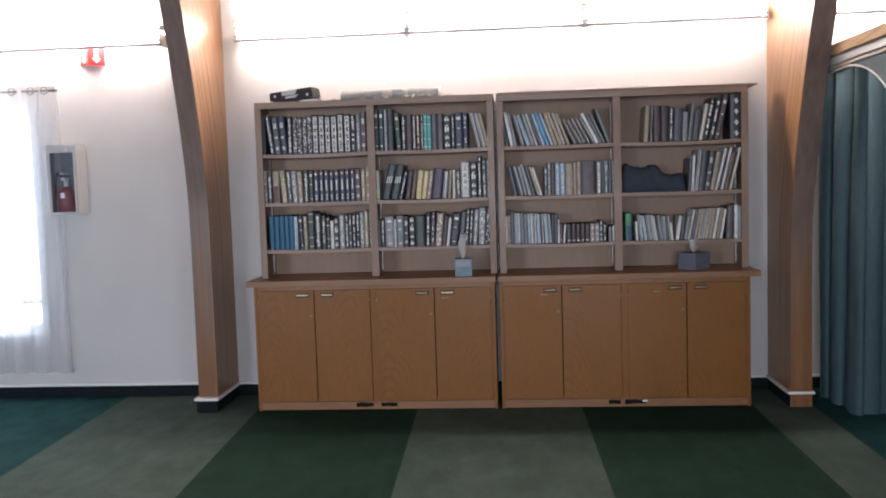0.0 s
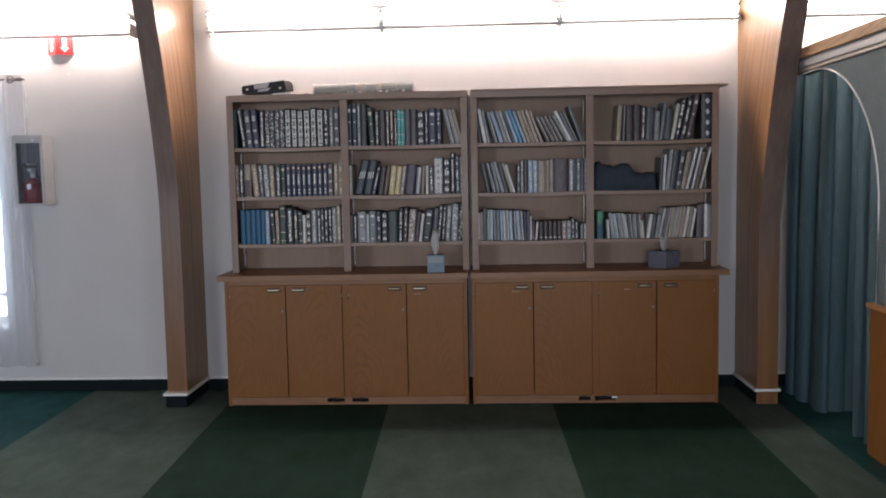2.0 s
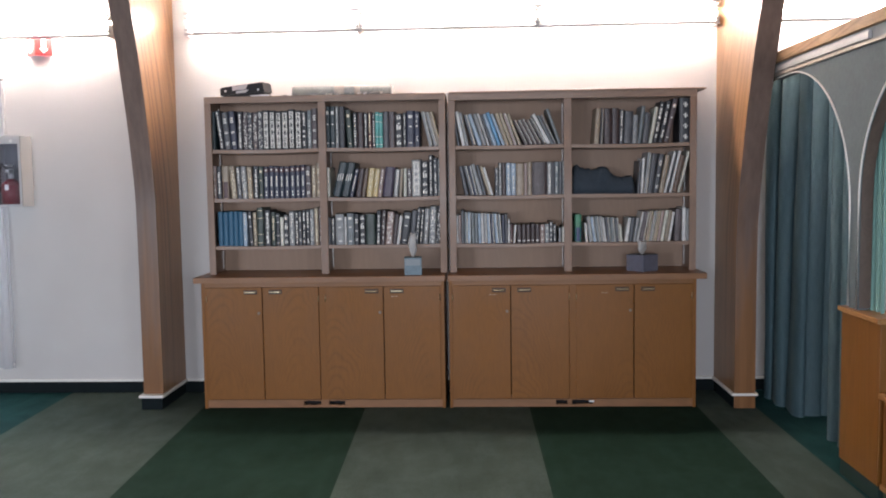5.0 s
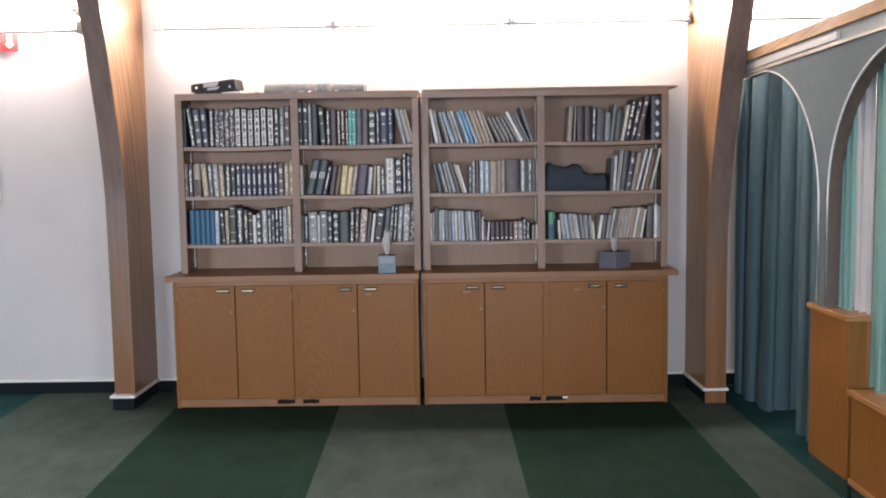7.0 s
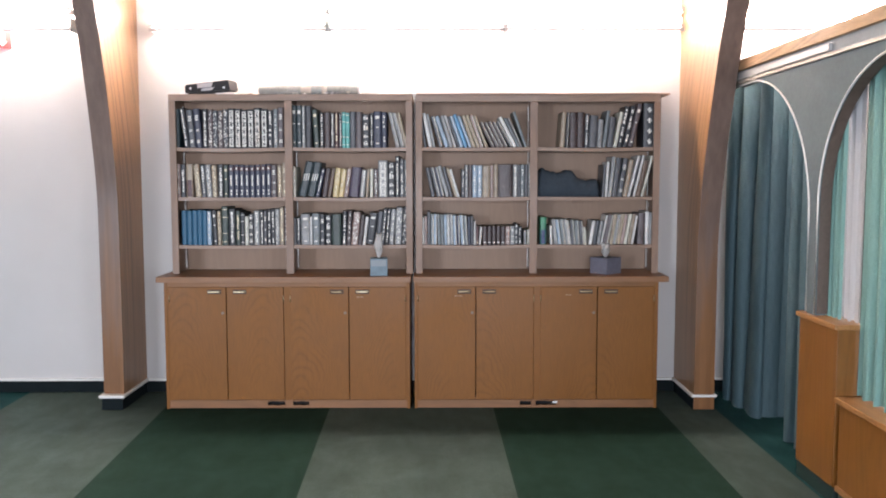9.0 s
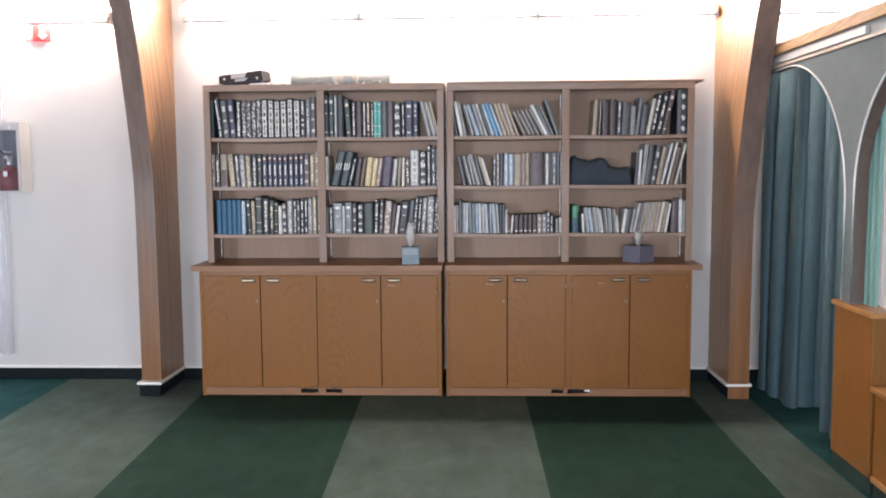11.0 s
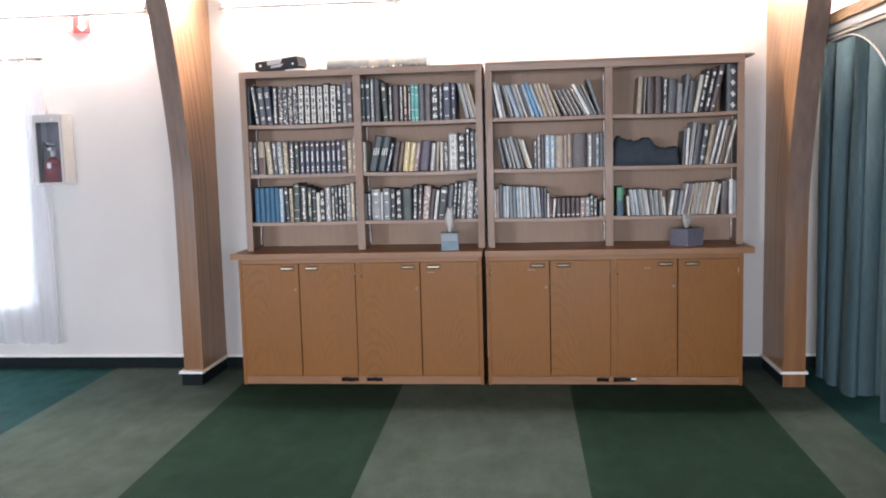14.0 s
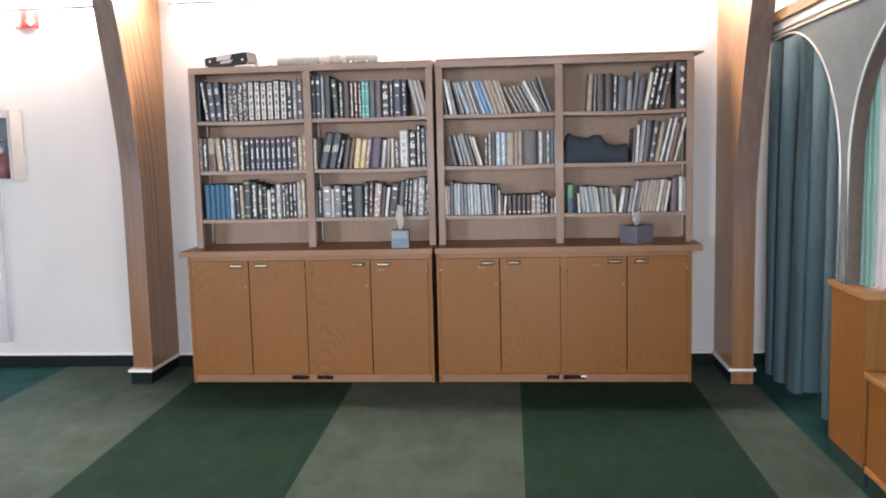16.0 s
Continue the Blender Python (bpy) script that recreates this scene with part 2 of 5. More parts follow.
M = {}
M["wall"] = paint_wall()
M["ceiling"] = wood("ceiling_deck", (0.34, 0.24, 0.16), along="x", rough=0.6)
M["oak"] = veneer("oak_veneer", (0.228, 0.0885, 0.0150))
M["oak_rail"] = wood("oak_rail", (0.232, 0.093, 0.019), along="x")
M["oak_x"] = wood("oak_edge", (0.255, 0.118, 0.048), along="x")
M["oak_upper"] = wood("oak_frame", (0.236, 0.146, 0.098))
M["oak_shelf"] = wood("oak_shelf_board", (0.276, 0.182, 0.130), along="x")
M["back_panel"] = wood("hardboard_back", (0.292, 0.196, 0.138), dark=0.85, rough=0.6)
M["glulam"] = laminated("laminated_timber", (0.355, 0.192, 0.090))
M["glulam_face"] = rib_face("dark_rib_face")
M["pine_box"] = wood("honey_veneer", (0.205, 0.084, 0.017), rough=0.38)
M["pine_cap"] = wood("honey_edge", (0.36, 0.175, 0.062), along="y", rough=0.35)
M["carpet_dark"] = carpet("dark_green_carpet", (0.0165, 0.0410, 0.0300))
M["carpet_light"] = carpet("grey_green_carpet", (0.070, 0.099, 0.088))
M["carpet_teal"] = carpet("teal_carpet", (0.0155, 0.059, 0.062))
M["rubber"] = plain("dark_cove_base", (0.0065, 0.0115, 0.0135), 0.7, vary=0.25, spec=0.12)
M["white_trim"] = plain("white_trim_paint", (0.74, 0.73, 0.70), 0.45, vary=0.06)
M["void"] = plain("near_black", (0.006, 0.005, 0.005), 0.9)
M["brass"] = plain("worn_brass", (0.95, 0.84, 0.60), 0.35, 0.3, scale=40)
M["steel"] = plain("zinc_steel", (0.70, 0.70, 0.69), 0.45, 0.7, scale=40)
M["panel_cloth"] = plain("slate_panel_cloth", (0.102, 0.135, 0.148), 0.9, vary=0.2, scale=5, bump=0.3)
M["curtain_lit"] = woven_curtain()
M["mint"] = plain("mint_curtain", (0.17, 0.33, 0.30), 0.8, vary=0.12, scale=8, bump=0.15)
M["white_enamel"] = plain("white_enamel", (0.78, 0.78, 0.76), 0.3, vary=0.04)
M["lip_shade"] = plain("shaded_lip_grey", (0.25, 0.25, 0.255), 0.5, vary=0.1)
M["joint_plate_grey"] = plain("grey_joint_plate", (0.42, 0.42, 0.43), 0.5, vary=0.1)
M["grey_enamel"] = plain("grey_enamel", (0.46, 0.46, 0.47), 0.35, vary=0.05)
M["tube"] = glowing("fluorescent_tube", (1.0, 0.86, 0.75), 76.0)
M["sheer"] = sheer_cloth()
M["glass"] = clear_glass("window_glass")
M["sky_glow"] = glowing("bright_day", (0.93, 0.97, 1.0), 3.0)
M["handle_shade"] = plain("handle_shade_brown", (0.055, 0.030, 0.016), 0.6, vary=0.3, scale=60)
M["lock_steel"] = plain("dull_lock_steel", (0.22, 0.18, 0.14), 0.6, vary=0.2, scale=60)
M["red"] = plain("red_plastic", (0.55, 0.02, 0.02), 0.35)
M["white_print"] = plain("white_print", (0.8, 0.8, 0.78), 0.5)
M["black"] = plain("black_plastic", (0.012, 0.012, 0.014), 0.4)
M["dark_green"] = plain("dark_green_paint", (0.012, 0.03, 0.026), 0.5)

# ---- helpers for building ----


def box(bm, x0, x1, y0, y1, z0, z1, bevel=0.0, mat=0):
    vs = [bm.verts.new((x, y, z)) for x in (x0, x1) for y in (y0, y1) for z in (z0, z1)]
    fs = [bm.faces.new([vs[i] for i in q]) for q in
          ((0, 1, 3, 2), (4, 6, 7, 5), (0, 4, 5, 1), (2, 3, 7, 6), (0, 2, 6, 4), (1, 5, 7, 3))]
    for f in fs:
        f.material_index = mat
    if bevel:
        es = list({e for f in fs for e in f.edges})
        bmesh.ops.bevel(bm, geom=es, offset=bevel, segments=2, affect='EDGES', profile=0.6)
    return fs


def rod(bm, a, b, r, n=10, r2=None):
    """A closed cylinder, or cone, from a to b."""
    a, b = Vector(a), Vector(b)
    q = (b - a).to_track_quat('Z', 'Y')
    rings = []
    for p, rr in ((a, r), (b, r if r2 is None else r2)):
        rings.append([bm.verts.new(p + q @ Vector((rr * math.cos(k * math.tau / n), rr * math.sin(k * math.tau / n), 0))) for k in range(n)])
    for k in range(n):
        f = bm.faces.new((rings[0][k], rings[0][(k + 1) % n], rings[1][(k + 1) % n], rings[1][k]))
        f.smooth = True
    bm.faces.new(list(reversed(rings[0])))
    bm.faces.new(rings[1])


def sweep(bm, path, r, n=8):
    """A tube along a polyline."""
    rings = []
    for i, p in enumerate(path):
        p = Vector(p)
        d = Vector(path[min(i + 1, len(path) - 1)]) - Vector(path[max(i - 1, 0)])
        q = d.to_track_quat('Z', 'Y')
        rings.append([bm.verts.new(p + q @ Vector((r * math.cos(k * math.tau / n), r * math.sin(k * math.tau / n), 0))) for k in range(n)])
    for a, b in zip(rings, rings[1:]):
        for k in range(n):
            f = bm.faces.new((a[k], a[(k + 1) % n], b[(k + 1) % n], b[k]))
            f.smooth = True
    bm.faces.new(list(reversed(rings[0])))
    bm.faces.new(rings[-1])


def prism(bm, outline, axis, a, b):
    """A closed prism: outline in the plane across the axis, from a to b along it."""
    def at(p, v):
        return {"x": (v, p[0], p[1]), "y": (p[0], v, p[1]), "z": (p[0], p[1], v)}[axis]
    lo = [bm.verts.new(at(p, a)) for p in outline]
    hi = [bm.verts.new(at(p, b)) for p in outline]
    k = len(outline)
    for i in range(k):
        bm.faces.new((lo[i], lo[(i + 1) % k], hi[(i + 1) % k], hi[i]))
    bm.faces.new(list(reversed(lo)))
    bm.faces.new(hi)
    bmesh.ops.recalc_face_normals(bm, faces=bm.faces[:])


def mesh_of(name, bm, mats):
    me = bpy.data.meshes.new(name)
    bmesh.ops.recalc_face_normals(bm, faces=bm.faces[:])
    bm.to_mesh(me)
    bm.free()
    for m in (mats if isinstance(mats, (list, tuple)) else [mats]):
        me.materials.append(m)
    return me


def part(name, bm, mats, parent, label=""):
    ob = new(name, mesh_of(name, bm, mats))
    ob.parent = parent
    return tagged(ob, label)


def thing(name, label, category, place=(0, 0, 0), group="", kind=""):
    ob = new(name)
    ob.empty_display_size = 0.1
    ob.location = place
    return tagged(ob, label, category, group, kind)


def solid(name, bm, mats, label, category, kind="structure", group=""):
    return tagged(new(name, mesh_of(name, bm, mats)), label, category, group, kind)


def box_part(name, parent, mats, dims, bevel=0.0, label=""):
    bm = bmesh.new()
    box(bm, *dims, bevel=bevel)
    return part(name, bm, mats, parent, label)


def cloth_strip(bm, path, z0, z1, fold, waves, rows=14, seed=0, flare=1.0, thick=0.0):
    """A hanging cloth along a plan path: pleats that wander on the way down."""
    rng = random.Random(seed)
    pts = [Vector((*p, 0)) for p in path]
    lens = [0.0]
    for a, b in zip(pts, pts[1:]):
        lens.append(lens[-1] + (b - a).length)
    cols = max(24, int(waves * 10))
    ph, ph2 = rng.random() * 6, rng.random() * 6
    grid = []
    for j in range(rows + 1):
        v = j / rows
        z = z1 + (z0 - z1) * v
        line = []
        for i in range(cols + 1):
            s = lens[-1] * i / cols
            k = max(n for n in range(len(pts) - 1) if lens[n] <= s + 1e-9)
            d = pts[k + 1] - pts[k]
            p = pts[k] + d * ((s - lens[k]) / d.length)
            nrm = Vector((-d.y, d.x, 0)).normalized()
            u = i / cols
            w = math.sin(u * waves * math.tau + ph + 0.5 * math.sin(v * 2.2 + u * 5 + ph2))
            w += 0.35 * math.sin(u * waves * 2.3 * math.tau + ph2 + v * 1.4)
            amp = fold * (0.65 + 0.35 * v * flare) * (0.75 + 0.5 * noise.noise((u * 4, v * 1.2, seed)))
            p = p + nrm * (w * amp)
            line.append(bm.verts.new((p.x, p.y, z + (0.006 * math.sin(u * waves * math.tau) if j == rows else 0))))
        grid.append(line)
    for a, b in zip(grid, grid[1:]):
        for i in range(cols):
            f = bm.faces.new((a[i], a[i + 1], b[i + 1], b[i]))
            f.smooth = True
    if thick:
        bmesh.ops.solidify(bm, geom=bm.faces[:], thickness=thick)
        for f in bm.faces:
            f.smooth = True


def draped(bm, head, hem, start, z0, z1, rows=24, seed=0):
    """A heavy curtain of rounded folds, each (x0, x1, y, depth) at the head and at the hem, one lapping before the next."""
    def plan(folds):
        pts = [Vector(start)]
        for x0, x1, y, depth in folds:
            for i in range(13):
                a = math.pi * i / 12
                pts.append(Vector(((x0 + x1) / 2 - (x1 - x0) / 2 * math.cos(a), y - depth * math.sin(a) ** 0.8)))
        return pts
    top, low = plan(head), plan(hem)
    grid = []
    for j in range(rows + 1):
        v = j / rows
        line = []
        for i, (a, b) in enumerate(zip(top, low)):
            p = a.lerp(b, v ** 0.8)
            u = i / (len(top) - 1)
            w = 0.012 * noise.noise((u * 9, v * 1.7, seed)) + 0.004 * noise.noise((u * 24, v * 2.5, seed + 4))
            line.append(bm.verts.new((p.x - w * 0.7, p.y + w, z1 + (z0 - z1) * v)))
        grid.append(line)
    for a, b in zip(grid, grid[1:]):
        for i in range(len(a) - 1):
            f = bm.faces.new((a[i], a[i + 1], b[i + 1], b[i]))
            f.smooth = True


# ---- the hall ----
bm = bmesh.new()
box(bm, HALL_X0 - 0.3, HALL_X1 + 0.3, HALL_Y - 0.3, WALL_Y + 0.3, -0.2, -0.012)
solid("floor", bm, M["void"], "concrete slab under the striped green carpet", "floor")


def carpet_strip(name, x0, x1, mat, label, skew0=0.0, skew1=0.0, y0=HALL_Y, y1=WALL_Y):
    """One carpet width running away from the wall, its seams a little askew."""
    bm = bmesh.new()
    d = y1 - y0
    out = [(x0 - skew0 * d, y0), (x1 - skew1 * d, y0), (x1, y1), (x0, y1)]
    prism(bm, out, "z", -0.012, 0.0)
    return solid(name, bm, mat, label, "carpet", group="carpet strips")


SEAMS = [(-2.795, -0.048), (-1.690, -0.046), (-0.558, -0.029), (0.565, -0.0125), (1.694, -0.001), (2.072, -0.002)]
DARK, LIGHT, TEAL = M["carpet_dark"], M["carpet_light"], M["carpet_teal"]
carpet_strip("carpet", HALL_X0, SEAMS[0][0], TEAL, "teal green carpet strip along the window wall", 0, SEAMS[0][1])
for i, (mat, lab) in enumerate(((LIGHT, "pale grey-green carpet strip with trodden nap"),
                                (DARK, "dark bottle-green carpet strip with trodden nap"),
                                (LIGHT, "pale grey-green carpet strip before the bookcases"),
                                (DARK, "dark bottle-green carpet strip before the bookcases"),
                                (LIGHT, "narrow pale grey-green carpet strip beside the partition"))):
    carpet_strip("carpet", SEAMS[i][0], SEAMS[i + 1][0], mat, lab, SEAMS[i][1], SEAMS[i + 1][1])
carpet_strip("carpet", SEAMS[5][0], HALL_X1, TEAL, "teal green carpet running under the curtained partition", SEAMS[5][1], 0)

# bookcase wall with the window opening
WIN_X0, WIN_X1, WIN_Z0, WIN_Z1 = -4.60, -3.448, 0.50, 2.19
bm = bmesh.new()
T = 0.24
box(bm, HALL_X0, WIN_X0, WALL_Y, WALL_Y + T, 0, EAVE)
box(bm, WIN_X1, HALL_X1, WALL_Y, WALL_Y + T, 0, EAVE)
box(bm, WIN_X0, WIN_X1, WALL_Y, WALL_Y + T, 0, WIN_Z0)
box(bm, WIN_X0, WIN_X1, WALL_Y, WALL_Y + T, WIN_Z1, EAVE)
solid("wall_north", bm, M["wall"], "off-white painted plaster wall behind the bookcases", "wall")
for nm, x0, x1 in (("wall_west", HALL_X0 - 0.2, HALL_X0), ("wall_east", HALL_X1, HALL_X1 + 0.2)):
    bm = bmesh.new()
    box(bm, x0, x1, HALL_Y - 0.2, WALL_Y + T, 0, 6.2)
    solid(nm, bm, M["wall"], "plain off-white end wall of the hall", "wall")
# unseen opposite wall, its three openings added for the fill lamps
bm = bmesh.new()
edges = [HALL_X0]
for wx, watts in ((-4.6, 205), (0.2, 215), (5.0, 104)):
    edges += [wx - 1.0, wx + 1.0]
edges.append(HALL_X1)
for i in range(0, len(edges), 2):
    box(bm, edges[i], edges[i + 1], HALL_Y - 0.2, HALL_Y, 0, EAVE)
for i in range(1, len(edges) - 1, 2):
    box(bm, edges[i], edges[i + 1], HALL_Y - 0.2, HALL_Y, 0, 0.7)
    box(bm, edges[i], edges[i + 1], HALL_Y - 0.2, HALL_Y, 2.5, EAVE)
solid("wall_south", bm, M["wall"], "plain off-white wall, unseen, with openings added for fill lamps", "wall")
# vaulted ceiling
bm = bmesh.new()
mid, half = (WALL_Y + HALL_Y) / 2, (WALL_Y - HALL_Y) / 2 + 0.24
arc = [(mid + half * math.cos(a), EAVE + 2.6 * math.sin(a)) for a in [math.pi * k / 28 for k in range(29)]]
arc2 = [(mid + (half + 0.15) * math.cos(a), EAVE + 2.75 * math.sin(a)) for a in [math.pi * k / 28 for k in range(29)]]
for k in range(28):
    prism(bm, [arc[k], arc[k + 1], arc2[k + 1], arc2[k]], "x", HALL_X0 - 0.2, HALL_X1 + 0.2)
solid("ceiling", bm, M["ceiling"], "plain boarded vaulted ceiling of the hall", "ceiling")

# base trim: dark cove with a white bead on top
RIBS = [(-2.008, (0.012, 1.45, 0.15, 0.08)), (1.993, (-0.035, 1.2, 0.20, 0.10))]
RIB_W = 0.136
bm, bw = bmesh.new(), bmesh.new()
for x0, x1 in ((HALL_X0, -2.008 - RIB_W / 2), (-2.008 + RIB_W / 2, 1.993 - RIB_W / 2), (1.993 + RIB_W / 2, HALL_X1)):
    box(bm, x0, x1, WALL_Y - 0.012, WALL_Y, 0.0, 0.082, 0.002)
    box(bw, x0, x1, WALL_Y - 0.018, WALL_Y, 0.083, 0.101, 0.003)
base = solid("baseboard", bm, M["rubber"], "dark cove base along the carpet edge", "baseboard")
part("trim", bw, M["white_trim"], base, "thin white bead on top of the base")


def rib(x, bend):
    """A laminated timber arch rib: straight at the foot, curving into the room towards the vault."""
    t = thing("arch_rib", "varnished laminated timber arch rib curving up from the wall", "arch rib", (x, 0, 0), "arch ribs", "structure")
    bm = bmesh.new()
    uv = bm.loops.layers.uv.new("lamella")
    foot, rise, lean, curl = bend

    def face(z):
        u = z - rise
        soft = 0.5 * (u + math.sqrt(u * u + 0.02))
        return foot - lean * soft - curl * soft * soft

    prof = []
    for k in range(121):
        z = 0.0 + 4.4 * k / 120
        prof.append((face(z), z))
    rings = []
    for (yf, z) in prof:
        back = WALL_Y if z < 3.0 else WALL_Y - 0.9 * (z - 3.0) ** 1.2
        back = max(back, yf + 0.45)
        rings.append([bm.verts.new(p) for p in ((-RIB_W / 2, yf, z), (RIB_W / 2, yf, z), (RIB_W / 2, back, z), (-RIB_W / 2, back, z))])
    for (a, b) in zip(rings, rings[1:]):
        for i in range(4):
            f = bm.faces.new((a[i], a[(i + 1) % 4], b[(i + 1) % 4], b[i]))
            f.smooth = i in (0, 2)
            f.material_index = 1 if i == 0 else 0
            for lp in f.loops:
                co = lp.vert.co
                yf = face(co.z)
                lp[uv].uv = ((co.y - yf) / 0.019 + 0.5, co.z) if i in (1, 3) else (0.5 + (co.x + RIB_W / 2) / 0.4, co.z)
    bm.faces.new(list(reversed(rings[0])))
    bm.faces.new(rings[-1])
    es = [e for e in bm.edges if all(abs(abs(v.co.x) - RIB_W / 2) < 1e-6 for v in e.verts)
          and abs(e.verts[0].co.z - e.verts[1].co.z) > 0.01 and e.verts[0].co.y < 0.3 and e.verts[0].co.x * e.verts[1].co.x > 0
          and (e.verts[0].co - e.verts[1].co).y <= 0.2 and all(v.co.y < WALL_Y - 0.3 for v in e.verts)]
    for e in es:
        e.smooth = False
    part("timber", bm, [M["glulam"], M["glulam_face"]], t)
    return t


def rib_foot(t, foot_mat, bead_label):
    bm = bmesh.new()
    h = RIB_W / 2
    box(bm, -h - 0.004, h + 0.004, -0.026, WALL_Y - 0.02, 0.0, 0.082, 0.002)
    part("plinth", bm, foot_mat, t)
    bm = bmesh.new()
    box(bm, -h - 0.018, h + 0.018, -0.042, WALL_Y - 0.02, 0.083, 0.101, 0.004)
    part("bead", bm, M["white_trim"], t, bead_label)


rib_a = rib(*RIBS[0])
rib_foot(rib_a, M["rubber"], "white painted bead round the foot")
rib_b = rib(*RIBS[1])
rib_foot(rib_b, M["rubber"], "white painted bead round the foot")
box_part("wood_block", rib_b, M["oak_x"], (-0.064, 0.064, -0.034, -0.0265, 0.0, 0.082), 0.002, "bare wooden face of the foot")

# ---- fluorescent lights along the wall ----


def tube_light(x):
    """A four-foot wall strip: white tray with a lip and a grey shade strip, two tubes and lampholders."""
    L = 1.236
    t = thing("tube_light", "white wall-mounted strip light with two lit fluorescent tubes", "light", (x, 0, 0), "wall strip lights")
    bm = bmesh.new()
    box(bm, -L / 2 + 0.002, L / 2 - 0.002, WALL_Y - 0.02, WALL_Y, 2.625, 2.75, 0.004)
    part("tray", bm, M["white_enamel"], t)
    bm = bmesh.new()
    box(bm, -L / 2 + 0.002, L / 2 - 0.002, WALL_Y - 0.027, WALL_Y - 0.001, 2.748, 2.756, 0.001)
    part("lip", bm, M["white_enamel"], t)
    # grey strip added before the tubes; its colour paints the tray's shaded lower edge
    bm = bmesh.new()
    box(bm, -L / 2 + 0.002, L / 2 - 0.002, WALL_Y - 0.150, WALL_Y - 0.1385, 2.580, 2.593, 0.001)
    part("front_lip", bm, M["lip_shade"], t, "thin grey strip added for the tray's shaded edge")
    for sx in (-1, 1):
        for z, up in ((2.587, 1), (2.729, -1)):
            bm = bmesh.new()
            end = sx * (L / 2 - 0.002)
            k = 10
            lens = [(end - sx * 0.075 * i / k, z - 0.011 * math.cos(0.5 * math.pi * i / k)) for i in range(k + 1)]
            lens += [(end - sx * 0.075 * i / k, z + 0.011 * math.cos(0.5 * math.pi * i / k)) for i in range(k - 1, -1, -1)]
            prism(bm, lens, "y", WALL_Y - 0.162, WALL_Y - 0.1505)
            plate = part("joint_plate", bm, M["joint_plate_grey"], t, "grey lens-shaped joint plate")
            bm = bmesh.new()
            xa, xb = sorted((end, end - sx * 0.028))
            box(bm, xa, xb, WALL_Y - 0.160, WALL_Y - 0.1385, z + up * 0.030 - 0.007, z + up * 0.030 + 0.007, 0.003)
            part("clip", bm, M["joint_plate_grey"], plate, "small grey clip")
    for z in (2.663, 2.709):
        bm = bmesh.new()
        rod(bm, (-L / 2 + 0.02, WALL_Y - 0.125, z), (L / 2 - 0.02, WALL_Y - 0.125, z), 0.014, 12)
        part("tube", bm, M["tube"], t, "glowing fluorescent tube")
        for sx in (-1, 1):
            bm = bmesh.new()
            xx = sx * (L / 2 - 0.012)
            box(bm, xx - 0.008, xx + 0.008, WALL_Y - 0.138, WALL_Y - 0.02, (2.580 if z < 2.69 else z - 0.009), (2.735 if z > 2.69 else z + 0.009), 0.003)
            part("lampholder", bm, M["white_enamel"], t)
    return t


first = tube_light(-1.19)
for x in (0.048, 1.286, 2.80, 4.04, -2.96, -4.20, -5.44):
    copy_thing(first, pose(x, 0, 0))

# ---- bookcases ----
COUNTER = 0.905
SHELF_Z = (1.772, 1.433, 1.104)      # top faces of the three shelves
UP_Y0, UP_Y1 = 0.155, 0.472


def door(parent, x0, x1, lock, hinge_left, handle_x, dull):
    d = box_part("door", parent, M["oak"], (x0, x1, -0.004, 0.016, 0.062, 0.832), 0.002)
    bm = bmesh.new()
    box(bm, handle_x - 0.036, handle_x + 0.036, -0.030, -0.021, 0.8005, 0.8075, 0.002)
    sweep(bm, [(handle_x - 0.038, -0.004, 0.803), (handle_x - 0.036, -0.02, 0.803), (handle_x - 0.03, -0.026, 0.803),
               (handle_x + 0.03, -0.026, 0.803), (handle_x + 0.036, -0.02, 0.803), (handle_x + 0.038, -0.004, 0.803)]  , 0.0048, 8)
    # dark sheet behind the bow: the handle's rim and shadow line as colour
    plate = bmesh.new()
    box(plate, handle_x - 0.046, handle_x + 0.046, -0.0062, -0.0042, 0.786, 0.816, 0.0008)
    part("handle_plate", plate, M["handle_shade"], d, "dark sheet behind the handle, painting its rim and shadow")
    part("handle", bm, M["dull_brass"] if dull else M["brass"], d, "dull bronze bow handle" if dull else "polished brass bow handle")
    if lock:
        bm = bmesh.new()
        lx = x1 - 0.022
        rod(bm, (lx, -0.004, 0.658), (lx, -0.010, 0.658), 0.010, 12)
        rod(bm, (lx, -0.0095, 0.658), (lx, -0.0125, 0.658), 0.006, 10)
        part("lock", bm, M["lock_steel"], d, "small round steel lock")
    hx = x0 + 0.012 if hinge_left else x1 - 0.012
    for z in (0.755,):
        bm = bmesh.new()
        rod(bm, (hx + (-0.012 if hinge_left else 0.012), -0.006, z - 0.022), (hx + (-0.012 if hinge_left else 0.012), -0.006, z + 0.022), 0.0035, 8)
        part("hinge", bm, M["dull_brass"], d, "thin brass hinge knuckle")


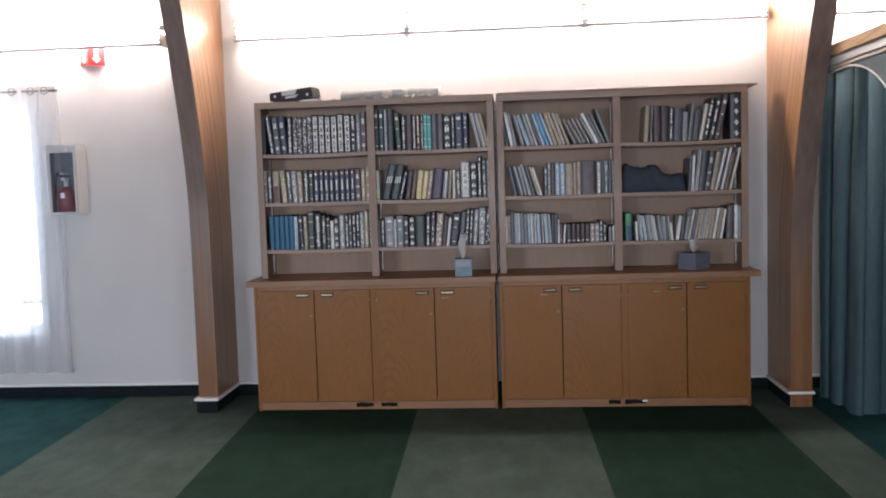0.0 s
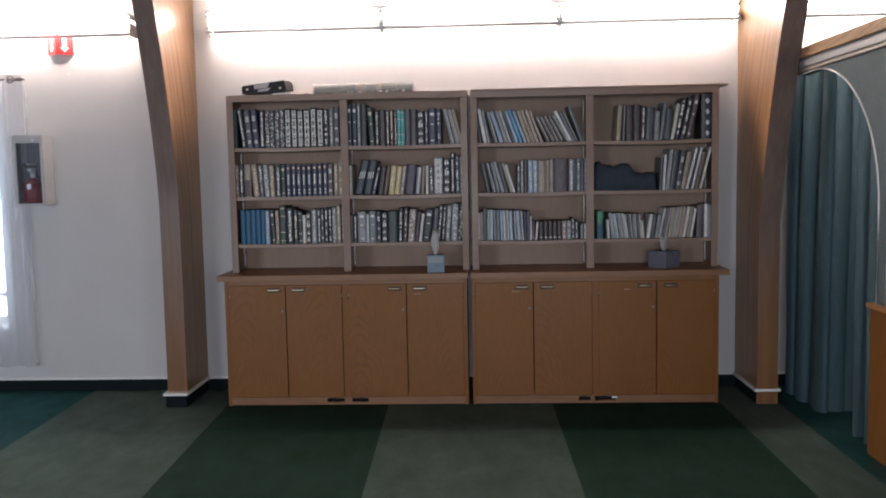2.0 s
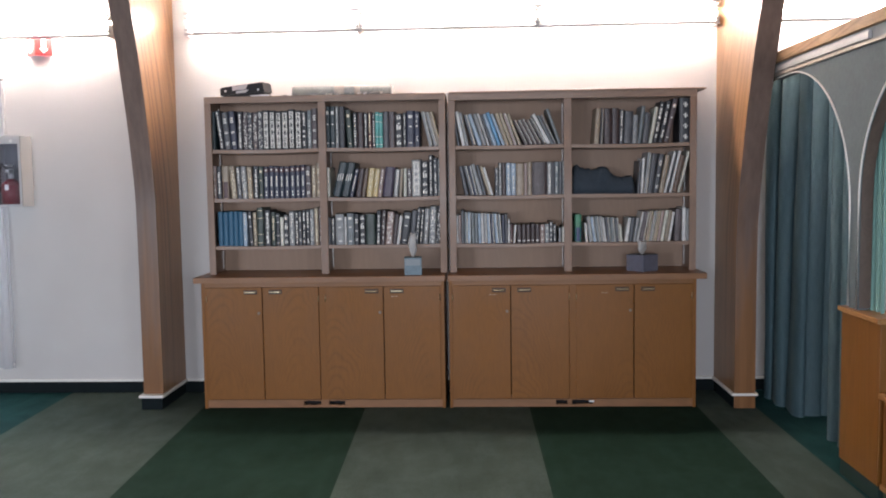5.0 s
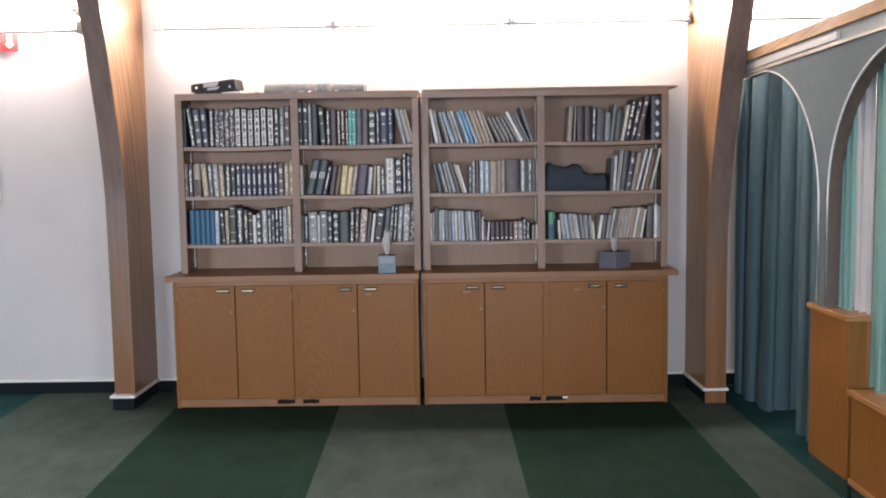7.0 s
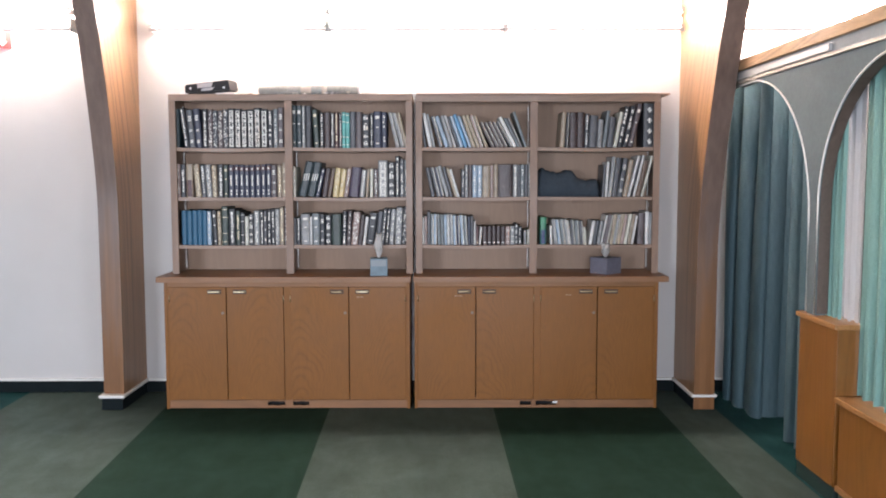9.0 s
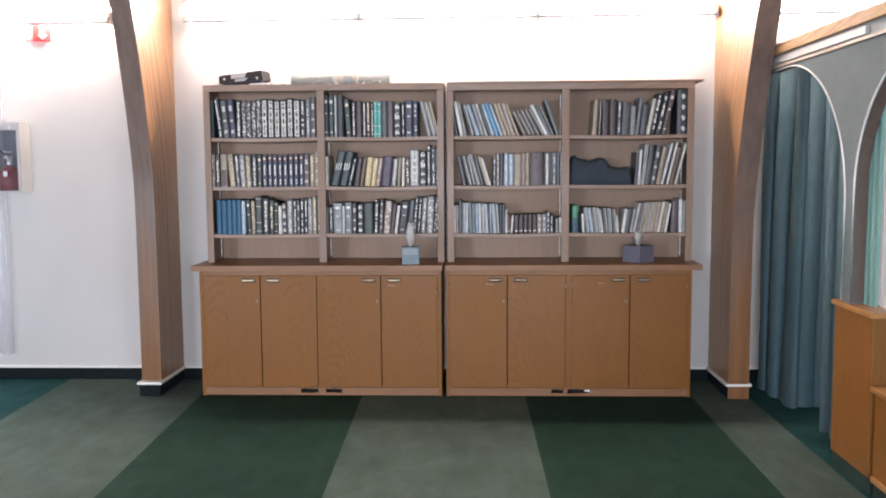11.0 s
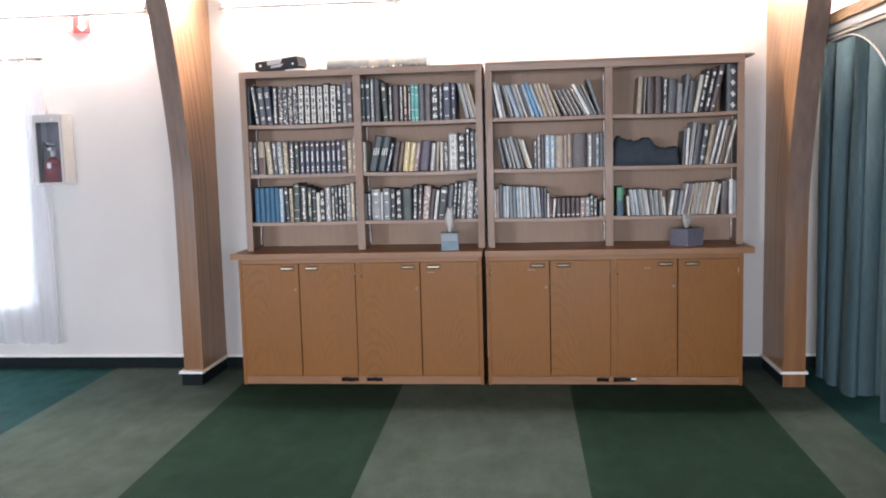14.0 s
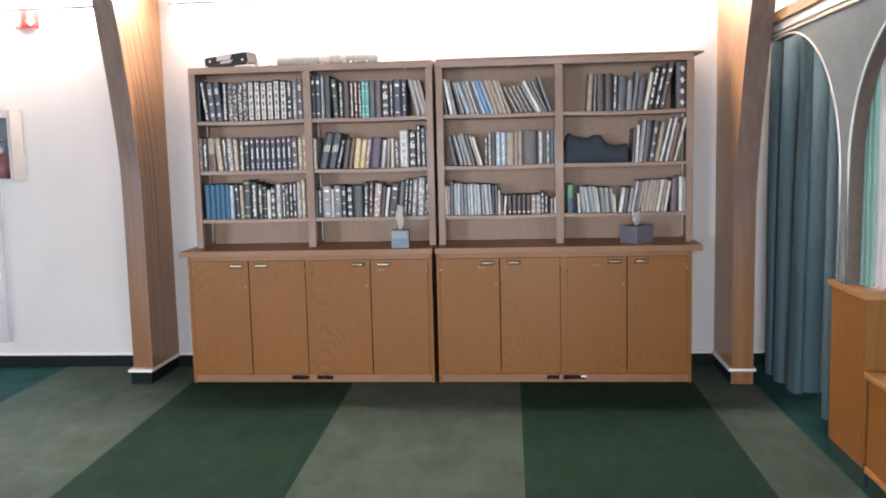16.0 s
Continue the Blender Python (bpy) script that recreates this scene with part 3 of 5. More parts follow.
def base_cabinet(x0, x1, doors, slots, label, dull):
    c = thing("base_cabinet", label, "cabinet", ((x0 + x1) / 2, 0, 0), "bookcase base cabinets")
    cx = (x0 + x1) / 2
    bm = bmesh.new()
    box(bm, x0 - cx, x0 - cx + 0.02, 0.0, 0.465, 0.0, 0.865, 0.0015)
    part("side_panel", bm, M["oak"], c)
    bm = bmesh.new()
    box(bm, x1 - cx - 0.02, x1 - cx, 0.0, 0.465, 0.0, 0.865, 0.0015)
    part("side_panel", bm, M["oak"], c)
    box_part("back_board", c, M["back_panel"], (x0 - cx + 0.02, x1 - cx - 0.02, 0.45, 0.465, 0.02, 0.865))
    # face frame
    box_part("top_rail", c, M["oak_rail"], (x0 - cx + 0.02, x1 - cx - 0.02, 0.004, 0.022, 0.833, 0.865), 0.001)
    mids = [(doors[1][1] + doors[2][0]) / 2]
    for m in mids:
        box_part("stile", c, M["oak"], (m - cx - 0.021, m - cx + 0.036, 0.0035, 0.0215, 0.058, 0.833), 0.001)
    for a, b in ((x0 + 0.02, doors[0][0] + 0.02), (doors[3][1] - 0.02, x1 - 0.02)):
        if b - a > 0.005:
            box_part("stile", c, M["oak"], (a - cx, b - cx, 0.003, 0.021, 0.058, 0.833), 0.001)
    # kick rail, broken open where the two dark slots are
    xs = [x0 + 0.02]
    for a, b in slots:
        xs += [a, b]
    xs.append(x1 - 0.02)
    bm = bmesh.new()
    for i in range(0, len(xs), 2):
        box(bm, xs[i] - cx, xs[i + 1] - cx, 0.005, 0.021, 0.004, 0.0575, 0.001)
    rng = random.Random(int(x0 * 100))
    for a, b in slots:
        box(bm, a - cx, b - cx, 0.005, 0.021, 0.004, 0.016)
        k = 7
        top = [(a - cx + (b - a) * i / k, 0.0505 + rng.uniform(-0.003, 0.003)) for i in range(k + 1)]
        prism(bm, [(b - cx, 0.0575), (a - cx, 0.0575)] + top, "y", 0.0052, 0.0208)
        low = [(a - cx + (b - a) * i / k, 0.018 + rng.uniform(0, 0.006)) for i in range(k + 1)]
        prism(bm, [(b - cx, 0.0155), (a - cx, 0.0155)] + low, "y", 0.0054, 0.0206)
    part("kick_rail", bm, M["oak_x"], c, "scuffed bottom rail with two torn slots")
    # near-black sheet behind the doors paints the dark inside seen through gaps
    box_part("cavity", c, M["void"], (x0 - cx + 0.022, x1 - cx - 0.022, 0.06, 0.07, 0.004, 0.83))
    box_part("bottom_shelf", c, M["oak_x"], (x0 - cx + 0.02, x1 - cx - 0.02, 0.022, 0.45, 0.058, 0.075))
    for i, (a, b) in enumerate(doors):
        left = i % 2 == 0
        hx = (b - 0.038 - 0.038) if left else (a + 0.05 + 0.038)
        door(c, a - cx, b - cx, left, left, hx - cx, dull or i == 2)
    return c


M["dull_brass"] = plain("dull_bronze", (0.58, 0.45, 0.29), 0.42, 1.0, scale=40)
base_cabinet(-1.648, 0.005, [(-1.612, -1.232), (-1.226, -0.846), (-0.798, -0.408), (-0.402, -0.024)],
             [(-0.965, -0.846), (-0.792, -0.682)], "honey oak veneer base cabinet with four doors", False)
base_cabinet(0.036, 1.680, [(0.062, 0.447), (0.453, 0.840), (0.886, 1.266), (1.272, 1.648)],
             [(0.750, 0.828), (0.858, 0.998)], "honey oak base cabinet with four doors and scuffs", True)
for x0, x1 in ((-1.692, 0.014), (0.030, 1.742)):
    bm = bmesh.new()
    box(bm, x0, x1, -0.026, 0.470, 0.866, COUNTER, 0.004)
    t = thing("countertop", "honey oak ledge board overhanging the base cabinet", "countertop", (0, 0, 0), "bookcase ledges")
    part("board", bm, M["oak_x"], t)
    box_part("edge_strip", t, M["oak_x"], (x0 + 0.001, x1 - 0.001, -0.033, -0.0265, 0.867, COUNTER - 0.001), 0.002, "solid oak edge strip")


box_part("paper_scrap", bpy.data.objects["base_cabinet.001"], M["white_print"], (0.972 - 0.858, 1.006 - 0.858, -0.002, 0.0045, 0.036, 0.049), 0.002,
         "white paper scrap stuck in the slot")


def book_rack(x0, x1, mid, top_z, label):
    """Upper open case with two bays of three shelves and steel pilaster strips."""
    c = thing("bookcase", label, "bookcase", ((x0 + x1) / 2, 0, 0), "open bookcases")
    cx = (x0 + x1) / 2
    for a, b in ((x0, x0 + 0.045), (mid - 0.026, mid + 0.026), (x1 - 0.045, x1)):
        box_part("upright", c, M["oak_upper"], (a - cx, b - cx, UP_Y0, UP_Y0 + 0.022, COUNTER + 0.001, top_z - 0.045), 0.0015)
    for a, b in ((x0, x0 + 0.02), (mid - 0.010, mid + 0.010), (x1 - 0.02, x1)):
        box_part("partition_board", c, M["oak_upper"], (a - cx, b - cx, UP_Y0 + 0.022, UP_Y1 - 0.008, COUNTER + 0.001, top_z - 0.022))
    box_part("top_rail", c, M["oak_shelf"], (x0 - cx, x1 - cx, UP_Y0, UP_Y0 + 0.022, top_z - 0.0445, top_z), 0.002)
    box_part("top_board", c, M["oak_shelf"], (x0 - cx, x1 - cx, UP_Y0 + 0.022, UP_Y1, top_z - 0.021, top_z - 0.001), 0.001)
    box_part("back_board", c, M["back_panel"], (x0 - cx, x1 - cx, UP_Y1 - 0.007, UP_Y1, COUNTER + 0.001, top_z - 0.022))
    for a, b in ((x0 + 0.021, mid - 0.011), (mid + 0.011, x1 - 0.021)):
        for n, z in enumerate(SHELF_Z):
            bm = bmesh.new()
            k = 10
            sag = 0.003 + 0.002 * ((n * 7 + int(a * 10)) % 3)
            top = [(a - cx + (b - a) * i / k, z - sag * math.sin(math.pi * i / k)) for i in range(k + 1)]
            low = [(p, q - 0.024) for p, q in reversed(top)]
            prism(bm, top + low, "y", UP_Y0 + 0.012, UP_Y1 - 0.009)
            part("shelf", bm, M["oak_shelf"], c, "slightly sagging oak shelf")
        for px, sgn in ((a, 1), (b, -1)):
            for py in (UP_Y0 + 0.075, UP_Y1 - 0.06):
                bm = bmesh.new()
                xa, xb = (px - cx + 0.0004, px - cx + 0.005) if sgn > 0 else (px - cx - 0.005, px - cx - 0.0004)
                box(bm, xa, xb, py - 0.008, py + 0.008, COUNTER + 0.02, top_z - 0.06, 0.0005)
                part("pilaster_strip", bm, M["steel"], c, "slotted steel shelf strip")
    return c


book_rack(-1.632, 0.022, -0.822, 2.130, "oak bookcase with two bays of packed shelves")
rack_b = book_rack(0.044, 1.712, 0.850, 2.122, "oak bookcase with two bays and overhanging top board")
box_part("loose_top", rack_b, M["oak_shelf"], (0.050 - 0.878, 1.772 - 0.878, UP_Y0 - 0.006, UP_Y1, 2.1225, 2.134), 0.002, "thin top board that overhangs one end")

# pale scuffs on the door veneer
M["scuff"] = plain("scuffed_veneer", (0.48, 0.36, 0.25), 0.7, vary=0.4, scale=60)
for cab, spots in (("base_cabinet", [(-0.33, 0.765, 0.045)]), ("base_cabinet.001", [(0.33, 0.772, 0.050), (1.075, 0.778, 0.042), (1.19, 0.806, 0.060)])):
    owner = bpy.data.objects[cab]
    for sx, sz, sw in spots:
        bm = bmesh.new()
        k = 6
        prism(bm, [(sx - owner.location.x + sw * (i / k - 0.5), sz - 0.002 - 0.0015 * math.sin(i * 2.1)) for i in range(k + 1)]
              + [(sx - owner.location.x + sw * (0.5 - i / k), sz + 0.0015 + 0.0015 * math.sin(i * 1.7)) for i in range(k + 1)], "y", -0.0046, -0.0036)
        part("scuff", bm, M["scuff"], owner, "pale scuff in the veneer")

# ---- books ----
COLORS = {
    "k": (0.056, 0.066, 0.090), "n": (0.080, 0.100, 0.190), "g": (0.074, 0.130, 0.112), "t": (0.170, 0.640, 0.600),
    "b": (0.046, 0.209, 0.356), "c": (0.720, 0.720, 0.619), "w": (0.760, 0.760, 0.750), "s": (0.418, 0.435, 0.448),
    "l": (0.430, 0.560, 0.700), "r": (0.200, 0.064, 0.072), "o": (0.280, 0.180, 0.125), "y": (0.780, 0.620, 0.320),
    "p": (0.530, 0.400, 0.370), "e": (0.520, 0.425, 0.320), "d": (0.165, 0.180, 0.212), "u": (0.170, 0.470, 0.800), "q": (0.225, 0.180, 0.195),
    "m": (0.090, 0.460, 0.250), "i": (0.036, 0.082, 0.330), "a": (0.300, 0.350, 0.375), "z": (0.036, 0.090, 0.115), "x": (0.130, 0.080, 0.085),
    "v": (0.130, 0.090, 0.180),
}
WORDS = {"k": "black", "n": "navy blue", "g": "dark green", "t": "bright teal", "b": "strong blue", "c": "cream", "w": "white", "s": "grey",
         "l": "pale blue", "r": "maroon", "o": "brown", "y": "ochre and gold", "p": "dusty pink", "e": "tan", "d": "charcoal", "u": "vivid blue",
         "q": "dark plum", "m": "green", "i": "royal blue", "a": "grey teal", "z": "dark slate", "x": "dark plum-brown", "v": "dark purple"}


def book_cover(name, base):
    """Cloth or paper cover: faded patches, rubbed flecks and crisp pale scratches along the height."""
    n = Nodes(name)
    fade = n.noise(n.space(), 16, 4)
    rub = n.noise(n.space((170, 170, 40)), 1.0, 3, 0.7)
    lines = n.noise(n.space((240, 60, 12)), 1.0, 2, 0.6)
    base = shade(base, 0.24 + 0.78 * sum(base) / 3)
    c = n.ramp(fade, [(0.3, shade(base, 0.75)), (0.7, shade(base, 1.25))])
    pale = tuple(min(0.60, 0.10 + v * 1.15) for v in base)
    c = n.mix(n.ramp(rub, [(0.59, (0, 0, 0)), (0.65, (0.62, 0.62, 0.62))]), c, pale)
    c = n.mix(n.ramp(lines, [(0.62, (0, 0, 0)), (0.67, (0.5, 0.5, 0.5))]), c, pale)
    n.bump(rub, 0.1, 0.001)
    return n.done(c, 0.42)


BOOK = {k: book_cover("book_cover_" + WORDS[k].replace(" ", "_"), c) for k, c in COLORS.items()}
BOOK["b"] = plain("book_cover_strong_blue", (0.022, 0.112, 0.205), 0.5, vary=0.15, scale=8)
PAGES = plain("book_pages", (0.55, 0.50, 0.40), 0.85, vary=0.15, scale=60)
GILT = plain("worn_gilt", (0.74, 0.65, 0.46), 0.45, 0.1, vary=0.4, scale=70)
SILVER = plain("pale_print", (0.80, 0.79, 0.74), 0.5, vary=0.4, scale=70)
LABEL_RED = plain("red_label", (0.10, 0.04, 0.042), 0.5, vary=0.2)


def bulge(u, w):
    """How far a rounded spine stands out at u from -1 to 1 across it."""
    return min(0.007, w * 0.20) * (1 - abs(u) ** 3.5)


def spine_patch(bm, w, u0, u1, z0, z1, lift=0.0007):
    k = 4
    lo, hi = [], []
    for i in range(k + 1):
        u = u0 + (u1 - u0) * i / k
        y = -bulge(u, w) - lift
        lo.append(bm.verts.new((u * w / 2, y, z0)))
        hi.append(bm.verts.new((u * w / 2, y, z1)))
    for i in range(k):
        bm.faces.new((lo[i], lo[i + 1], hi[i + 1], hi[i]))


def spine_print(bm, style, w, h, rng):
    """Bars and bands that stand for the unreadable gilt and lettering of a spine, and painted edge glints."""
    if style == 1:
        for f in (0.08, 0.3, 0.72, 0.92):
            spine_patch(bm, w, -0.95, 0.95, h * f, h * f + 0.004)
    elif style == 2:       # ornate: a pale worked column with dark squares and ovals left open
        z = 0.03
        while z < 0.95:
            e = 0.020
            square = 0.40 < z < 0.47 or 0.57 < z < 0.64
            band = min(abs(z - q) for q in (0.05, 0.34, 0.52, 0.70, 0.93)) < 0.014
            if band:
                spine_patch(bm, w, -0.72, 0.72, h * z, h * (z + e * 0.8))
            else:
                inner = 0.30 if square else 0.16 + 0.14 * abs(math.sin(z * 19))
                for sgn in (-1, 1):
                    lo, hi = sorted((sgn * inner, sgn * rng.uniform(0.56, 0.76)))
                    spine_patch(bm, w, lo, hi, h * z, h * (z + e * rng.uniform(0.7, 1.0)))
                if not square and rng.random() < 0.6:
                    spine_patch(bm, w, -0.12, 0.12, h * z, h * (z + e * 0.7))
            z += e
    elif style == 3:       # a title running up the spine
        z = h * rng.uniform(0.06, 0.14)
        while z < h * 0.93:
            d = rng.uniform(0.004, 0.016)
            if rng.random() < 0.8:
                spine_patch(bm, w, rng.uniform(-0.5, -0.1), rng.uniform(0.05, 0.5), z, min(z + d, h * 0.96))
            z += d + rng.uniform(0.002, 0.007)
    elif style == 4:       # dim label blocks
        for f, e in ((0.70, 0.15), (0.42, 0.06), (0.12, 0.09)):
            for j in range(3):
                spine_patch(bm, w, -0.6 + rng.uniform(0, 0.15), 0.6 - rng.uniform(0, 0.2), h * (f + e * j / 3), h * (f + e * j / 3 + e / 5))
    elif style == 5:       # a small block near the head and one at the foot
        spine_patch(bm, w, -0.5, 0.5, h * 0.80, h * 0.88)
        spine_patch(bm, w, -0.35, 0.35, h * 0.55, h * 0.58)
        spine_patch(bm, w, -0.4, 0.4, h * 0.10, h * 0.13)
    elif style == 7:       # volumes of a set: title bar and foot bar
        for f, e in ((0.37, 0.16), (0.54, 0.15), (0.17, 0.07), (0.08, 0.06)):
            spine_patch(bm, w, -0.24, 0.24, h * f, h * (f + e))
        spine_patch(bm, w, -0.30, 0.34, h * 0.85, h * 0.91, 0.0014)
    elif style == 8:       # a row of dashes at mid height
        for u in (-0.55, 0.0, 0.55):
            spine_patch(bm, w, u - 0.11, u + 0.11, h * (0.46 + 0.03 * u), h * (0.66 + 0.03 * u))
    elif style == 9:       # a dense bright title column
        z, skew = h * rng.uniform(0.04, 0.08), rng.uniform(-0.2, 0.2)
        while z < h * 0.93:
            d = rng.uniform(0.005, 0.020)
            if rng.random() < 0.88:
                spine_patch(bm, w, skew - rng.uniform(0.22, 0.5), skew + rng.uniform(0.15, 0.45), z, min(z + d, h * 0.96))
            z += d + rng.uniform(0.0015, 0.006)
    elif style == 11:      # worn all-over tooling
        for j in range(46):
            u, z, e = rng.uniform(-0.8, 0.6), h * rng.uniform(0.02, 0.93), rng.uniform(0.004, 0.014)
            spine_patch(bm, w, u, u + rng.uniform(0.12, 0.34), z, z + e, 0.0007 + 0.00002 * j)
    elif style == 12:      # large emblem and title blocks
        for f, e in ((0.83, 0.10), (0.52, 0.16), (0.30, 0.07), (0.07, 0.10)):
            spine_patch(bm, w, -0.55, -0.12, h * f, h * (f + e))
            spine_patch(bm, w, 0.05, 0.5, h * (f + 0.01), h * (f + e * 0.8))
            spine_patch(bm, w, -0.30, 0.30, h * (f + e * 1.1), h * (f + e * 1.28))
    elif style == 13:      # a bright edge line, a specular glint put into the colour
        spine_patch(bm, w, 0.45, 0.97, h * 0.01, h * 0.99)
    elif style == 14:      # a small dash near the foot
        spine_patch(bm, w, -0.55, 0.55, h * 0.10, h * 0.16)
    elif style == 15:      # four small emblems up the spine
        for f in (0.12, 0.36, 0.60, 0.84):
            spine_patch(bm, w, -0.16, 0.14, h * (f - 0.05), h * (f + 0.06))
            spine_patch(bm, w, -0.38, -0.20, h * f, h * (f + 0.03))
            spine_patch(bm, w, 0.20, 0.36, h * (f - 0.02), h * (f + 0.02))


def book(x, y, z, w, h, depth, lean, color, style, rng):
    """One book with a rounded spine, hard boards, page block and spine print; x is its foot's near side corner."""
    bm = bmesh.new()
    k = 8
    front = [(-w / 2 + w * i / k, -bulge(-1 + 2 * i / k, w)) for i in range(k + 1)]
    outline = front + [(w / 2, depth), (-w / 2, depth)]
    lo = [bm.verts.new((a, b, 0)) for a, b in outline]
    hi = [bm.verts.new((a, b, h)) for a, b in outline]
    n = len(outline)
    for i in range(n):
        bm.faces.new((lo[i], lo[(i + 1) % n], hi[(i + 1) % n], hi[i]))
    bm.faces.new(list(reversed(lo)))
    cap = bm.faces.new(hi)
    r = bmesh.ops.inset_region(bm, faces=[cap], thickness=min(0.003, w * 0.16), depth=0.0)
    cap.material_index = 1
    for v in cap.verts:
        v.co.z -= 0.004
    me = mesh_of("book", bm, [BOOK[color], PAGES])
    ob = new("book", me)
    a = radians(lean)
    if lean <= 0:
        m = Matrix.Translation((x, y, z)) @ Matrix.Rotation(a, 4, 'Y') @ Matrix.Translation((w / 2, 0, 0))
    else:
        m = Matrix.Translation((x + w / math.cos(a), y, z)) @ Matrix.Rotation(a, 4, 'Y') @ Matrix.Translation((-w / 2, 0, 0))
    ob.matrix_basis = m
    size = "thin" if w < 0.024 else ("thick" if w > 0.042 else "hardback")
    pose_word = "leaning over" if abs(lean) > 5 else "standing upright"
    deco = {0: "plain", 1: "banded", 2: "ornately gilt", 3: "lettered", 4: "labelled", 5: "labelled", 6: "two-tone", 7: "red-labelled", 8: "dash-marked",
            9: "brightly lettered", 11: "worn tooled", 12: "emblem-printed", 13: "glint-edged", 14: "foot-marked", 15: "emblem-marked"}[style]
    tagged(ob, f"{size} {WORDS[color]} book with {deco} spine, {pose_word}", "book", "books on the shelves")
    if style == 6:
        b2 = bmesh.new()
        spine_patch(b2, w, -1, 1, h * 0.02, h * 0.52)
        part("spine_panel", b2, BOOK["r" if color == "e" else "i"], ob, "lower half of another colour")
    elif style:
        b2 = bmesh.new()
        spine_print(b2, style, w, h, rng)
        tagged(part("spine_print", b2, GILT if color in "rgoye" and style != 8 else SILVER, ob, "worn pale spine print and painted edge glint"), kind="stuff")
        if style == 7:
            b3 = bmesh.new()
            spine_patch(b3, w, -0.9, 0.9, h * 0.82, h * 0.94)
            part("spine_label", b3, LABEL_RED, ob, "red spine label")
    return ob


def shelf_row(x0, x1, z, runs, seed, deep=0.205):
    """Books side by side: runs of (count, width cm, height cm, lean degrees, colours, style), or a gap in cm."""
    rng = random.Random(seed)
    seq = []
    for run in runs:
        if not isinstance(run, tuple):
            seq.append(run / 100)
            continue
        count, w, h, lean, cols, style = run
        for i in range(count):
            seq.append((w / 100 * rng.uniform(0.92, 1.08), h / 100 * rng.uniform(0.975, 1.02), lean + (rng.uniform(-1, 1) if lean else 0), cols[i % len(cols)], style))

    def lay(k):
        x, before, placed = 0.0, None, []
        for s in seq:
            if not isinstance(s, tuple):
                x += s * k
                continue
            w, h, lean, col, style = s
            w *= k
            if before is not None:
                x += max(0.0, min(h, before[1]) * (math.tan(radians(before[0])) - math.tan(radians(lean))))
            elif lean < 0:
                x += h * math.tan(radians(-lean))
            placed.append((x, w, h, lean, col, style))
            x += w / math.cos(radians(lean)) + 0.0022
            before = (lean, h)
        return x + (before[1] * math.tan(radians(before[0])) if before[0] > 0 else 0), placed

    lo_k, hi_k = 0.4, 1.6
    for _ in range(24):
        k = (lo_k + hi_k) / 2
        if lay(k)[0] > x1 - x0 - 0.008:
            hi_k = k
        else:
            lo_k = k
    for x, w, h, lean, col, style in lay(lo_k)[1]:
        u = (x + w / 2) / (x1 - x0)
        zz = z - 0.0052 * math.sin(math.pi * min(max(u, 0), 1)) * 0.9 + 0.0012
        book(x0 + 0.004 + x, UP_Y0 + 0.040 + rng.uniform(0, 0.010 if style else 0.004), zz, w, h, deep * rng.uniform(0.9, 1.03), lean, col, style, rng)


